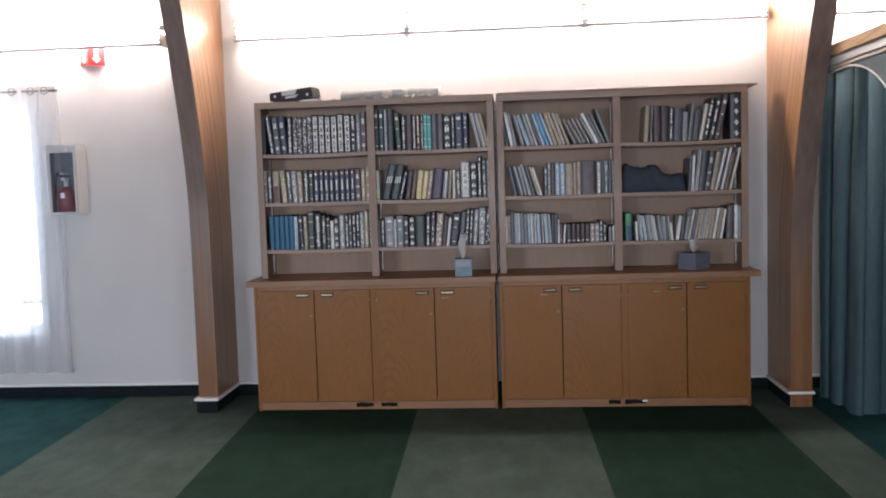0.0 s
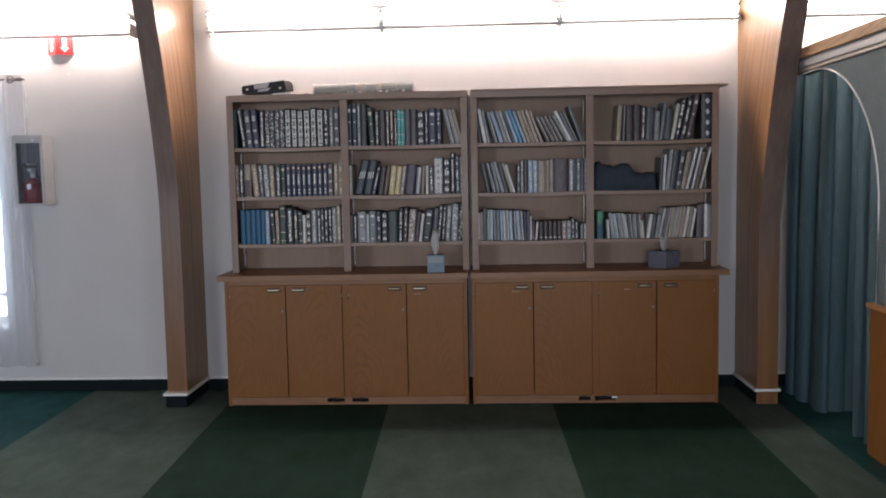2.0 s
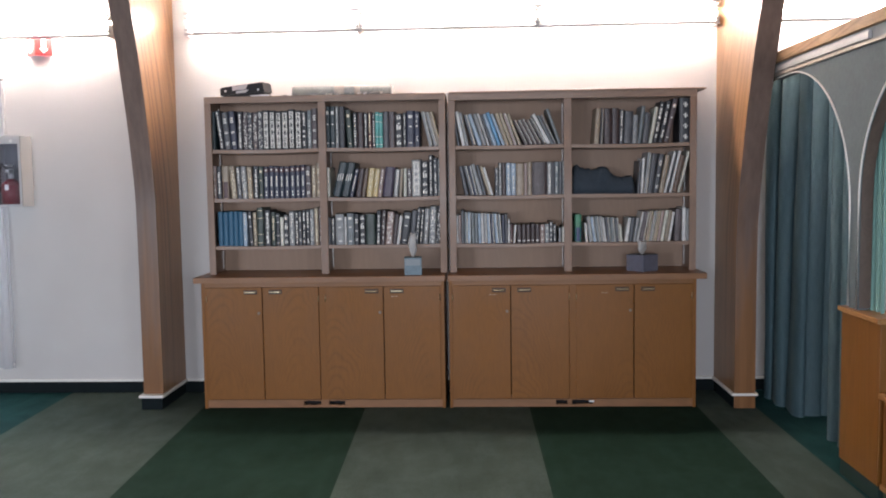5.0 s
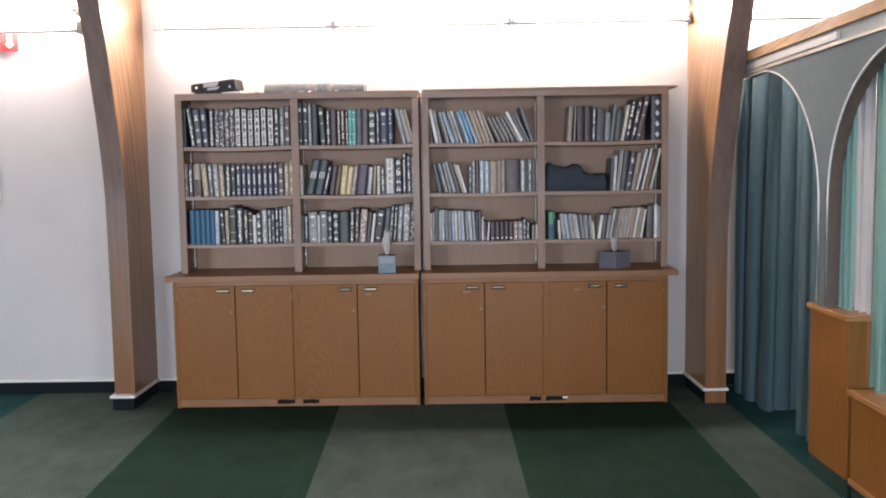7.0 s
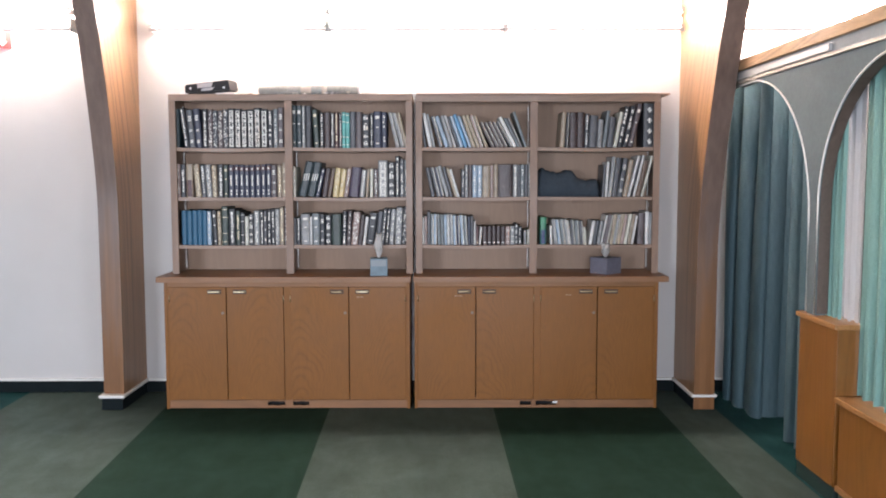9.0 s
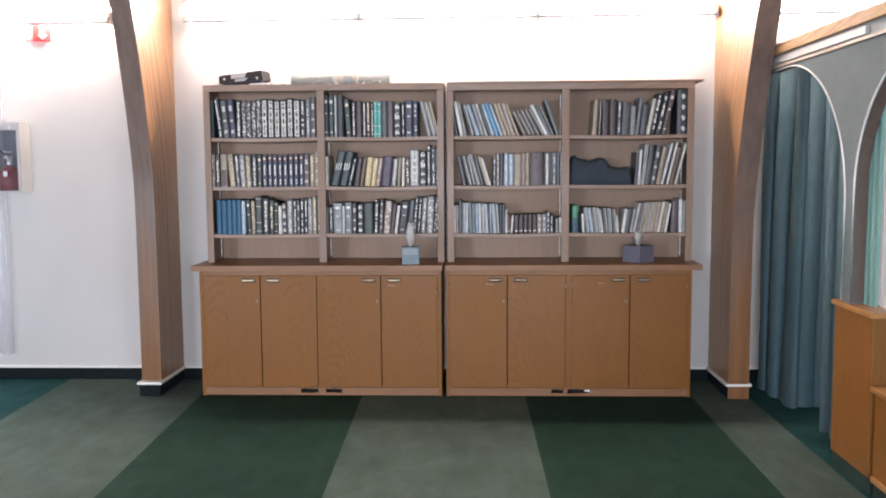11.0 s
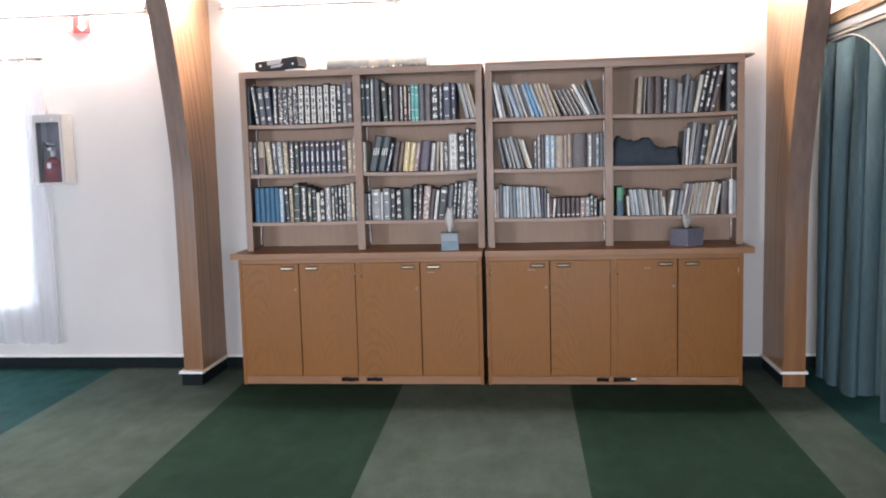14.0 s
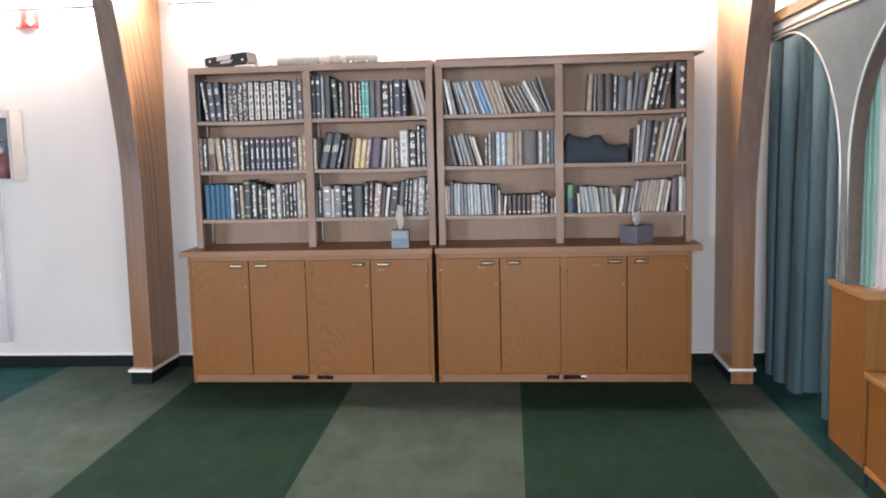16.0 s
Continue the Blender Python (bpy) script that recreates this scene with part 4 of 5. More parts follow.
BAYS = [(-1.606, -0.834), (-0.810, -0.001), (0.067, 0.838), (0.862, 1.690)]
ROWS = {
    (0, 0): [(1, 3, 26, 0, "z", 0), (1, 3.0, 26.3, -7, "k", 9), (2, 4.0, 26.3, -5, "dn", 4), (1, 3.5, 26.3, 0, "k", 9), (4, 3.3, 26, 0, "qd", 11),
             (6, 4.3, 26.6, 0, "k", 2), (1, 3.3, 25.5, 0, "k", 9), (1, 2.9, 26.5, 0, "a", 3), (1, 3.6, 27, 0, "q", 4), (1, 1.6, 28, 0, "o", 3)],
    (0, 1): [(1, 2.6, 22.5, 0, "p", 3), (1, 3.4, 22.8, 0, "k", 9), (1, 5.2, 22.6, 0, "e", 6), (1, 3.8, 22.6, -4, "e", 11), (1, 3.0, 22.6, -3, "d", 3),
             (1, 3.5, 22.6, -3, "s", 11), (1, 3.2, 22.4, -2, "e", 11), (1, 3.8, 23, 0, "k", 9), (1, 2.9, 22.2, 0, "g", 5), (8, 3.45, 22.4, 0, "n", 7),
             (1, 3.6, 22.2, 0, "q", 4), (1, 3.0, 21.8, 0, "e", 3), (1, 3.5, 23.2, 0, "e", 4)],
    (0, 2): [3.0, (5, 3.5, 24.2, 0, "b", 0), (1, 3.0, 24, 0, "l", 3), (1, 3.0, 23.8, -2, "k", 5), (1, 2.6, 23.4, -2, "e", 11), (1, 4.7, 26.8, 0, "g", 1),
             (1, 4.5, 25.6, 0, "k", 9), (1, 3.0, 24, 0, "g", 3), (1, 3.0, 23, 0, "k", 1), (1, 2.6, 19.6, 0, "c", 3), (1, 3.8, 21.6, 0, "k", 12),
             (1, 3.9, 24, 0, "s", 3), (1, 2.6, 24.4, 0, "k", 9), (1, 2.2, 24, 0, "d", 4), (2, 2.7, 24.6, 0, "k", 9), (1, 3.0, 25, 0, "s", 11), (2, 2.8, 25.6, 0, "eq", 3)],
    (1, 0): [(2, 3.6, 28, 0, "z", 5), (1, 2.0, 28, 0, "s", 3), (1, 5.0, 28.2, 0, "k", 0), (1, 4.2, 25.8, -3, "g", 5), (1, 2.9, 24, 0, "k", 3), (1, 4.6, 24, 0, "x", 0),
             (1, 2.7, 24, 0, "k", 9), (1, 2.5, 24, 0, "r", 9), (1, 2.2, 24, 0, "k", 9), (2, 2.6, 24.2, 0, "t", 1), (2, 4.1, 24.8, 0, "dq", 0), (1, 5.5, 23.0, 0, "k", 12),
             (1, 2.2, 24, 0, "k", 3), (1, 5.4, 24.8, 0, "n", 5), (1, 3.8, 24.6, 0, "n", 3), 0.6, (3, 2.5, 23.8, -14, "sse", 13)],
    (1, 1): [(1, 2.4, 21, 0, "c", 3), 1.0, (2, 5.4, 23.8, 13, "z", 8), (1, 2.6, 20.2, 13, "n", 9), (1, 3.6, 20, 9, "x", 0), (1, 2.6, 20, 8, "o", 0),
             (2, 3.6, 19.8, 8, "y", 11), (1, 2.8, 19.5, 8, "p", 3), (1, 6.6, 20.5, 8, "v", 0), (1, 3.4, 19.2, 6, "s", 9), (1, 2.0, 19.5, 3, "e", 0), (1, 2.2, 19.6, 2, "c", 3),
             (1, 3.2, 19.8, 0, "q", 3), (1, 6, 25, 0, "s", 2), (1, 4.8, 24.4, 0, "k", 12), (1, 2.8, 27.8, 0, "k", 9), (2, 2.8, 25.6, 0, "da", 3)],
    (1, 2): [(1, 2.2, 19, 0, "d", 0), (1, 2.2, 19, 0, "k", 9), (1, 5.4, 21.4, -1, "s", 5), (1, 1.2, 19.5, 0, "w", 0), (1, 4.8, 22, 0, "a", 5), (1, 3, 21.5, 0, "k", 4),
             (1, 3.6, 20.8, 0, "k", 12), (1, 6.4, 21.4, 0, "g", 0), (1, 2.9, 24, 2, "k", 9), (1, 3.0, 24, 3, "x", 3), (1, 4, 22.4, 5, "p", 11), (1, 2.8, 21, 7, "x", 0),
             (1, 1.8, 19.5, 8, "w", 3), (1, 5, 22.4, 8, "k", 5), (1, 3.2, 23.6, 6, "d", 0), (1, 2.2, 25.2, 5, "d", 3), (1, 2.4, 25, 5, "k", 9), (1, 2.8, 25, 4, "s", 3),
             (1, 4.4, 25.4, 3, "s", 11), (1, 2.8, 25.6, 3, "k", 11)],
    (2, 0): [(1, 2.0, 22, -9, "d", 0), (1, 2.6, 23.2, -11, "w", 3), (1, 2.0, 22.6, -11, "s", 0), 0.6, (1, 3, 22, -15, "d", 13), (2, 3.2, 22.6, -18, "ls", 0),
             (1, 1.4, 22.8, -19, "w", 0), (1, 1.6, 22.6, -19, "d", 0), (1, 2.6, 23, -20, "l", 0), (1, 2.4, 23.4, -20, "u", 0), (1, 2.0, 23, -20, "l", 0), (3, 2.6, 23, -20, "eep", 13),
             (1, 2, 22.5, -21, "e", 13), (2, 2.6, 19, -27, "x", 13), (2, 2.6, 19, -28, "x", 13), (1, 2.6, 19.5, -29, "k", 13), (1, 2.4, 22.4, -28, "w", 3),
             (1, 1.6, 22, -26, "a", 0), (1, 1.8, 21.8, -25, "d", 13), 1.2, (1, 2.2, 25, -20, "a", 0), 2.4],
    (2, 1): [4.0, (1, 2.6, 20, -12, "d", 0), (2, 2.4, 21, -14, "dn", 13), (1, 2.8, 21.6, -15, "s", 0), (1, 2.2, 21, -15, "d", 0), (1, 1.8, 20.6, -16, "e", 13),
             (1, 1.8, 20.4, -17, "w", 3), 0.8, (1, 2.6, 19.4, 0, "d", 3), (1, 2.0, 22.4, 0, "s", 3), (1, 2.8, 22.2, 0, "x", 0), (2, 3.2, 21.8, 0, "l", 3), (1, 5.4, 21.6, 0, "e", 0),
             (1, 2.2, 21.6, 0, "p", 0), (1, 3.2, 22, 0, "e", 0), (1, 10.6, 22.2, 0, "x", 0), (1, 3.2, 22.6, 0, "s", 9), (1, 1.6, 22, 0, "d", 0), (1, 3, 22.0, 0, "a", 3),
             (1, 2.4, 22, 0, "d", 0), (1, 1.6, 22, 0, "s", 3)],
    (2, 2): [1.5, (2, 1.9, 19.6, 0, "wp", 0), (1, 2.4, 22.4, 0, "d", 0), (2, 2.2, 21, 0, "al", 13), (3, 2.3, 21, -1, "aal", 0), (1, 1.6, 21.2, -2, "w", 0), (2, 2.3, 20.8, -2, "sl", 13),
             (3, 2.4, 20.8, -3, "nla", 13), (2, 2.0, 20, -1, "nd", 0), (1, 1.3, 16.5, 0, "w", 0), (1, 2.2, 13.5, 0, "r", 14), (1, 1.6, 12.8, 4, "w", 0), (5, 3.3, 13, 0, "x", 14),
             (2, 3.6, 12.8, 0, "ps", 4), (1, 2.4, 14.4, 0, "d", 12), (1, 2.6, 12.4, 0, "k", 3), 1.4, (1, 2, 9.8, 0, "s", 0), 0.6, (1, 2, 10.8, 0, "c", 3)],
    (3, 0): [15.5, (1, 3.0, 23.6, 4, "e", 0), (1, 1.6, 24, 2, "k", 13), (2, 4.6, 24.4, 0, "x", 0), (1, 2.6, 22.6, 1, "d", 3), (1, 5.4, 21.6, 2, "d", 0), (1, 3.4, 19.4, 3, "s", 0),
             (1, 2.4, 25, 6, "a", 0), (1, 4, 20.4, 6, "d", 0), (1, 2.2, 24.4, 10, "c", 0), (2, 3.3, 28, 12, "k", 9), (1, 3.4, 29.4, 12, "q", 5), 0.4, (1, 7, 30.4, 0, "k", 15)],
    (3, 1): [46.5, (1, 2.0, 22.6, 4, "d", 0), (1, 1.8, 24, 4, "w", 0), (1, 2.4, 27.6, 6, "s", 13), (1, 3.6, 27, 7, "d", 0), (1, 3.4, 27, 8, "d", 4), (1, 3.2, 26, 10, "e", 0),
             (1, 1.8, 28.6, 13, "w", 0), (1, 1.2, 28.6, 13, "k", 0), (1, 1.4, 29, 13, "w", 0), (1, 3.4, 26, 13, "o", 0), (1, 1.5, 28.8, 14, "c", 0), 0.3],
    (3, 2): [3.6, (1, 4.6, 19, 0, "m", 6), 2.0, (1, 1.5, 13, -4, "w", 0), (4, 2.4, 17.4, -7, "slas", 13), (1, 1.2, 17, -7, "w", 0), (3, 2.6, 16.8, -5, "dad", 13), (1, 1.6, 12.4, -5, "c", 0),
             1.0, (1, 2.2, 16.6, 9, "w", 0), (2, 2.4, 16.4, 8, "ds", 0), (1, 1.4, 20.8, 10, "w", 0), (1, 3.4, 20.8, 10, "q", 13), (3, 2.3, 21.4, 9, "ese", 13), (3, 2.2, 21, 9, "pce", 0),
             (1, 1.5, 20, 10, "w", 0), (1, 4.4, 21.4, 3, "q", 0), (2, 2.3, 22.6, 0, "ws", 0), 0.8],
}
for (bay, level), runs in ROWS.items():
    shelf_row(*BAYS[bay], SHELF_Z[level], runs, 31 * bay + level + 5)

# dark cloth bundle lying on a shelf of the last bay
bm = bmesh.new()
cols, rws = 40, 12
bx0, bx1 = BAYS[3][0] + 0.012, BAYS[3][0] + 0.455


def bundle_top(u):
    step = min(1.0, max(0.0, (u - 0.60) / 0.07))
    return 0.168 + 0.030 * math.exp(-((u - 0.12) / 0.09) ** 2) + 0.016 * math.exp(-((u - 0.52) / 0.10) ** 2) - 0.050 * step + 0.005 * math.sin(u * 29) + 0.003 * math.sin(u * 67 + 1)


lat = []
for j in range(rws + 1):
    a = math.pi * j / rws
    line = []
    for i in range(cols + 1):
        u = i / cols
        e = min(1.0, 16 * u, 20 * (1 - u)) ** 0.5
        h = bundle_top(u) * (0.35 + 0.65 * e)
        y = UP_Y0 + 0.16 - 0.115 * math.cos(a) * (0.7 + 0.3 * e)
        z = h * min(1.0, 1.25 * math.sin(a)) ** 0.7 if 0 < j < rws else 0.0
        wob = 0.008 * noise.noise((u * 14, j * 0.7, 3.0))
        line.append(bm.verts.new((bx0 + (bx1 - bx0) * u, y + wob, SHELF_Z[1] - 0.004 + max(0.0, z + (wob if 0 < j < rws else 0)))))
    lat.append(line)
for a, b in zip(lat, lat[1:]):
    for i in range(cols):
        f = bm.faces.new((a[i], a[i + 1], b[i + 1], b[i]))
        f.smooth = True
bm.faces.new([l[0] for l in lat])
bm.faces.new([l[-1] for l in reversed(lat)])
bm.faces.new([v for v in reversed(lat[0])] + [v for v in lat[-1]])
M["dark_cloth"] = plain("dark_slate_cloth", (0.044, 0.058, 0.074), 0.95, vary=0.3, scale=9, bump=0.4, spec=0.2)
tagged(new("folded_cloth", mesh_of("folded_cloth", bm, M["dark_cloth"])), "dark slate cloth bundle lying crumpled on the shelf", "cloth", "", "thing")

# ---- things on the bookcases ----
M["box_blue"] = plain("tissue_box_blue", (0.15, 0.225, 0.275), 0.5, vary=0.6, scale=30)
M["box_lilac"] = plain("tissue_box_lilac", (0.145, 0.15, 0.195), 0.5, vary=0.4, scale=26)
M["tissue"] = plain("tissue_paper", (0.74, 0.73, 0.72), 0.95, vary=0.05)
M["card"] = plain("pale_card", (0.27, 0.31, 0.34), 0.6, vary=0.1)


def tissue_sheet(parent, x, y, z, height, width, twist, seed):
    bm = bmesh.new()
    rng = random.Random(seed)
    rows, cols = 9, 14
    grid = []
    for j in range(rows + 1):
        v = j / rows
        r = width * (0.15 + 0.85 * math.sin(math.pi * 0.85 * v))
        line = []
        for i in range(cols + 1):
            a = math.pi * 1.6 * i / cols + twist * v
            rr = r * (0.8 + 0.35 * noise.noise((i * 0.6, v * 2, seed)))
            line.append(bm.verts.new((x + rr * math.cos(a), y + rr * 0.5 * math.sin(a), z + height * v * (0.9 + 0.2 * noise.noise((i * 0.4, seed, 1))))))
        grid.append(line)
    for a, b in zip(grid, grid[1:]):
        for i in range(cols):
            f = bm.faces.new((a[i], a[i + 1], b[i + 1], b[i]))
            f.smooth = True
    bmesh.ops.solidify(bm, geom=bm.faces[:], thickness=0.0008)
    part("tissue", bm, M["tissue"], parent, "white tissue pulled up out of the slot")


def tissue_box(x, y, w, d, h, mat, yaw, label, sheet):
    t = thing("tissue_box", label, "tissue box", (x, y, COUNTER))
    t.rotation_euler = (0, 0, radians(yaw))
    bm = bmesh.new()
    box(bm, -w / 2, w / 2, -d / 2, d / 2, 0, h, 0.003)
    part("carton", bm, mat, t)
    # flat dark oval on the carton, the opening's shade as colour
    bm = bmesh.new()
    k = 20
    prism(bm, [(0.3 * w * math.cos(a), 0.22 * d * math.sin(a)) for a in [math.tau * i / k for i in range(k)]], "z", h - 0.0004, h + 0.0006)
    part("slot", bm, M["void"], t, "flat dark oval painted for the slot's shaded inside")
    if yaw < 10:
        bm = bmesh.new()
        box(bm, -w * 0.45, w * 0.42, -d / 2 - 0.0008, -d / 2, h * 0.55, h * 0.92)
        part("printed_panel", bm, M["card"], t, "pale printed panel")
    tissue_sheet(t, 0, 0, h - 0.005, *sheet)
    return t


tissue_box(-0.206, 0.072, 0.116, 0.112, 0.118, M["box_blue"], 4, "square blue tissue box with a tissue pulled up", (0.185, 0.036, 1.2, 3))
tissue_box(1.352, 0.165, 0.158, 0.145, 0.112, M["box_lilac"], 41, "cube-shaped lilac-grey tissue box on the ledge", (0.110, 0.050, 1.5, 5))

# black file case on top
fc = thing("file_case", "black plastic file case with a grey label", "case", (-1.365, 0.265, 2.1310))
fc.rotation_euler = (0, 0, radians(-13))
bm = bmesh.new()
prism(bm, [(-0.140, 0.0), (0.150, 0.014), (0.156, 0.030), (-0.150, 0.016)], "y", -0.058, 0.058)
prism(bm, [(-0.165, 0.016), (0.168, 0.032), (0.156, 0.098), (-0.168, 0.070)], "y", -0.062, 0.062)
bmesh.ops.bevel(bm, geom=[e for e in bm.edges if min(v.co.z for v in e.verts) > 0.06], offset=0.006, segments=2, affect='EDGES')
part("shell", bm, M["black"], fc)
bm = bmesh.new()
prism(bm, [(-0.072, 0.046), (0.03, 0.051), (0.045, 0.085), (-0.072, 0.075)], "y", -0.0645, -0.0615)
prism(bm, [(-0.045, 0.026), (0.03, 0.030), (0.055, 0.050), (-0.04, 0.042)], "y", -0.0647, -0.0613)
part("label_plate", bm, M["grey_enamel"], fc, "grey label plate")
for x in (-0.125, 0.125):
    bm = bmesh.new()
    rod(bm, (x, -0.0615, 0.046), (x, -0.0645, 0.046), 0.008, 12)
    part("rivet", bm, M["steel"], fc, "steel rivet")
box_part("paper_pad", fc, M["tissue"], (0.06, 0.20, -0.055, 0.05, 0.0, 0.013), 0.001, "white folded paper under one end")
# thin cable from the case
bm = bmesh.new()
sweep(bm, [(-1.20 + 0.012 * i, 0.235 + 0.012 * math.sin(i * 0.9), 2.1335 + 0.008 * max(0, math.sin(i * 0.8 + 0.5))) for i in range(13)], 0.0025, 6)
tagged(new("cable", mesh_of("cable", bm, M["black"])), "thin black cable trailing on the bookcase top", "cable")

# rolled charts in a clear sleeve
M["chart"] = plain("grey_chart_roll", (0.30, 0.33, 0.32), 0.35, vary=0.35, scale=9)
M["tape"] = plain("pale_tape", (0.46, 0.43, 0.38), 0.5, vary=0.2)
rc = thing("chart_roll", "grey rolled charts bound with pale tape and torn paper", "roll", (-0.69, 0.262, 2.1310))
bm = bmesh.new()
rod(bm, (-0.345, 0, 0.036), (0.345, 0.012, 0.036), 0.035, 18)
part("roll", bm, M["chart"], rc)
for x, w in ((-0.02, 0.035), (0.105, 0.02)):
    bm = bmesh.new()
    rod(bm, (x - w, 0.006, 0.0365), (x + w, 0.0065, 0.0365), 0.0362, 18)
    part("tape", bm, M["tape"], rc, "band of pale tape")
for x in (-0.345, 0.345):
    bm = bmesh.new()
    rod(bm, (x - 0.008, 0.006, 0.0365), (x + 0.008, 0.0065, 0.0365), 0.0368, 18)
    part("end_cap", bm, M["tissue"], rc, "white end of the roll")
rng = random.Random(4)
for i in range(26):
    bm = bmesh.new()
    x = rng.uniform(-0.20, 0.33)
    y, size = rng.uniform(-0.075, -0.03), rng.uniform(0.008, 0.022)
    bm.faces.new([bm.verts.new((x + rng.uniform(-size, size) * 1.6, y + rng.uniform(-size, size), 0.001 + rng.uniform(0, size * 1.3))) for _ in range(3)])
    bmesh.ops.solidify(bm, geom=bm.faces[:], thickness=0.0008)
    part("torn_paper", bm, M["tissue"], rc, "torn white paper scrap under the roll")

# ---- window, sheer curtain, fire cabinet, sign ----
win = thing("window_1", "bright daylit window with white frame", "window", (0, 0, 0), kind="structure")
for a in ((WIN_X0, WIN_X0 + 0.05, WIN_Z0, WIN_Z1), (WIN_X1 - 0.05, WIN_X1, WIN_Z0, WIN_Z1), (WIN_X0 + 0.05, WIN_X1 - 0.05, WIN_Z1 - 0.05, WIN_Z1),
          (WIN_X0 + 0.05, WIN_X1 - 0.05, WIN_Z0, WIN_Z0 + 0.05)):
    box_part("window_frame", win, M["white_trim"], (a[0], a[1], 0.60, 0.66, a[2], a[3]), 0.003)
box_part("transom", win, M["white_trim"], (WIN_X0 + 0.05, WIN_X1 - 0.05, 0.61, 0.65, 0.70, 0.735), 0.003)
box_part("latch_rail", win, M["grey_enamel"], (WIN_X1 - 0.20, WIN_X1 - 0.052, 0.59, 0.608, 0.712, 0.732), 0.002, "grey latch rail")
for x in (-3.52, -3.66, -3.80, -3.94, -4.08, -4.22, -4.36):
    box_part("glazing_bar", win, M["grey_enamel"], (x - 0.007, x + 0.007, 0.62, 0.64, 0.55, 0.80), 0.002)
box_part("pane", win, M["glass"], (WIN_X0 + 0.04, WIN_X1 - 0.04, 0.626, 0.632, WIN_Z0 + 0.04, WIN_Z1 - 0.04)).visible_shadow = False
box_part("window_sill", win, M["white_trim"], (WIN_X0 - 0.02, WIN_X1 + 0.02, WALL_Y - 0.03, WALL_Y + 0.12, WIN_Z0 - 0.03, WIN_Z0 - 0.001), 0.004)
bm = bmesh.new()
box(bm, -9.0, 1.0, 3.2, 3.25, -0.5, 5.0)
solid("backdrop", bm, M["sky_glow"], "overexposed bright daylight outside", "backdrop")

M["rod_iron"] = plain("rod_iron", (0.13, 0.13, 0.135), 0.4, 0.5)
rod_z = 2.305
cr = thing("curtain_rod", "thin grey metal curtain rod with pointed finial", "curtain rod", (0, 0, 0))
bm = bmesh.new()
rod(bm, (-4.75, 0.40, rod_z), (-3.235, 0.40, rod_z), 0.008, 10)
part("pole", bm, M["rod_iron"], cr)
bm = bmesh.new()
rod(bm, (-3.235, 0.40, rod_z), (-3.205, 0.40, rod_z), 0.009, 10, 0.015)
rod(bm, (-3.205, 0.40, rod_z), (-3.165, 0.40, rod_z), 0.015, 10, 0.003)
part("finial", bm, M["rod_iron"], cr)
bm = bmesh.new()
box(bm, -3.25, -3.235, 0.40, WALL_Y, rod_z - 0.012, rod_z - 0.004)
part("bracket", bm, M["rod_iron"], cr)

sc = thing("sheer_curtain", "white sheer voile curtain with metal eyelets, hanging in folds", "curtain", (0, 0, 0))
bm = bmesh.new()
cloth_strip(bm, [(-4.72, 0.405), (-3.42, 0.405), (-3.20, 0.412)], 0.20, 2.34, 0.026, 9, rows=18, seed=3)
part("cloth", bm, M["sheer"], sc)
for x in (-3.257, -3.36, -3.505, -3.66, -3.83, -4.00):
    bm = bmesh.new()
    c = Vector((x, 0.372, rod_z - 0.003))
    sweep(bm, [c + Vector((0.026 * math.cos(k * math.tau / 16), 0, 0.026 * math.sin(k * math.tau / 16))) for k in range(17)], 0.0045, 6)
    part("eyelet", bm, M["rod_iron"], sc, "metal eyelet ring")
# pull cord and cable by the window
bm = bmesh.new()
sweep(bm, [(-3.20, 0.455, 2.29), (-3.192, 0.455, 2.18), (-3.200, 0.455, 2.05), (-3.196, 0.455, 1.92)], 0.004, 6)
tagged(new("cable", mesh_of("cable", bm, M["white_trim"])), "white cable running down the wall to the fire cabinet", "cable")
bm = bmesh.new()
sweep(bm, [(-3.222, 0.40, 1.38), (-3.21, 0.40, 1.0), (-3.20, 0.40, 0.6), (-3.196, 0.40, 0.24)], 0.0025, 6)
rod(bm, (-3.196, 0.40, 0.24), (-3.196, 0.40, 0.205), 0.007, 8)
tagged(new("pull_cord", mesh_of("pull_cord", bm, M["grey_enamel"])), "thin grey pull cord hanging beside the curtain", "cord")

fx0, fx1, fy, fz0, fz1 = -3.243, -3.026, 0.33, 1.395, 1.900
M["lining"] = plain("recess_shade_grey", (0.11, 0.115, 0.13), 0.6)
M["deep_red"] = plain("deep_red_enamel", (0.17, 0.012, 0.02), 0.3)
fire = thing("fire_cabinet", "white metal fire extinguisher cabinet with a glazed door", "fire cabinet", (0, 0, 0))
bm = bmesh.new()
for d in ((fx0, fx0 + 0.006, fy, WALL_Y, fz0, fz1), (fx1 - 0.006, fx1, fy, WALL_Y, fz0, fz1), (fx0 + 0.006, fx1 - 0.006, fy, WALL_Y, fz1 - 0.006, fz1),
          (fx0 + 0.006, fx1 - 0.006, fy, WALL_Y, fz0, fz0 + 0.006), (fx0 + 0.006, fx1 - 0.006, WALL_Y - 0.006, WALL_Y, fz0 + 0.006, fz1 - 0.006)):
    box(bm, *d)
part("case", bm, M["white_enamel"], fire)
# dark sheets added at the back and one side; they paint the recess's shade
bm = bmesh.new()
box(bm, fx0 + 0.0065, fx1 - 0.0065, WALL_Y - 0.009, WALL_Y - 0.0065, fz0 + 0.007, fz1 - 0.007)
box(bm, fx0 + 0.0065, fx0 + 0.009, fy + 0.004, WALL_Y - 0.010, fz0 + 0.007, fz1 - 0.007)
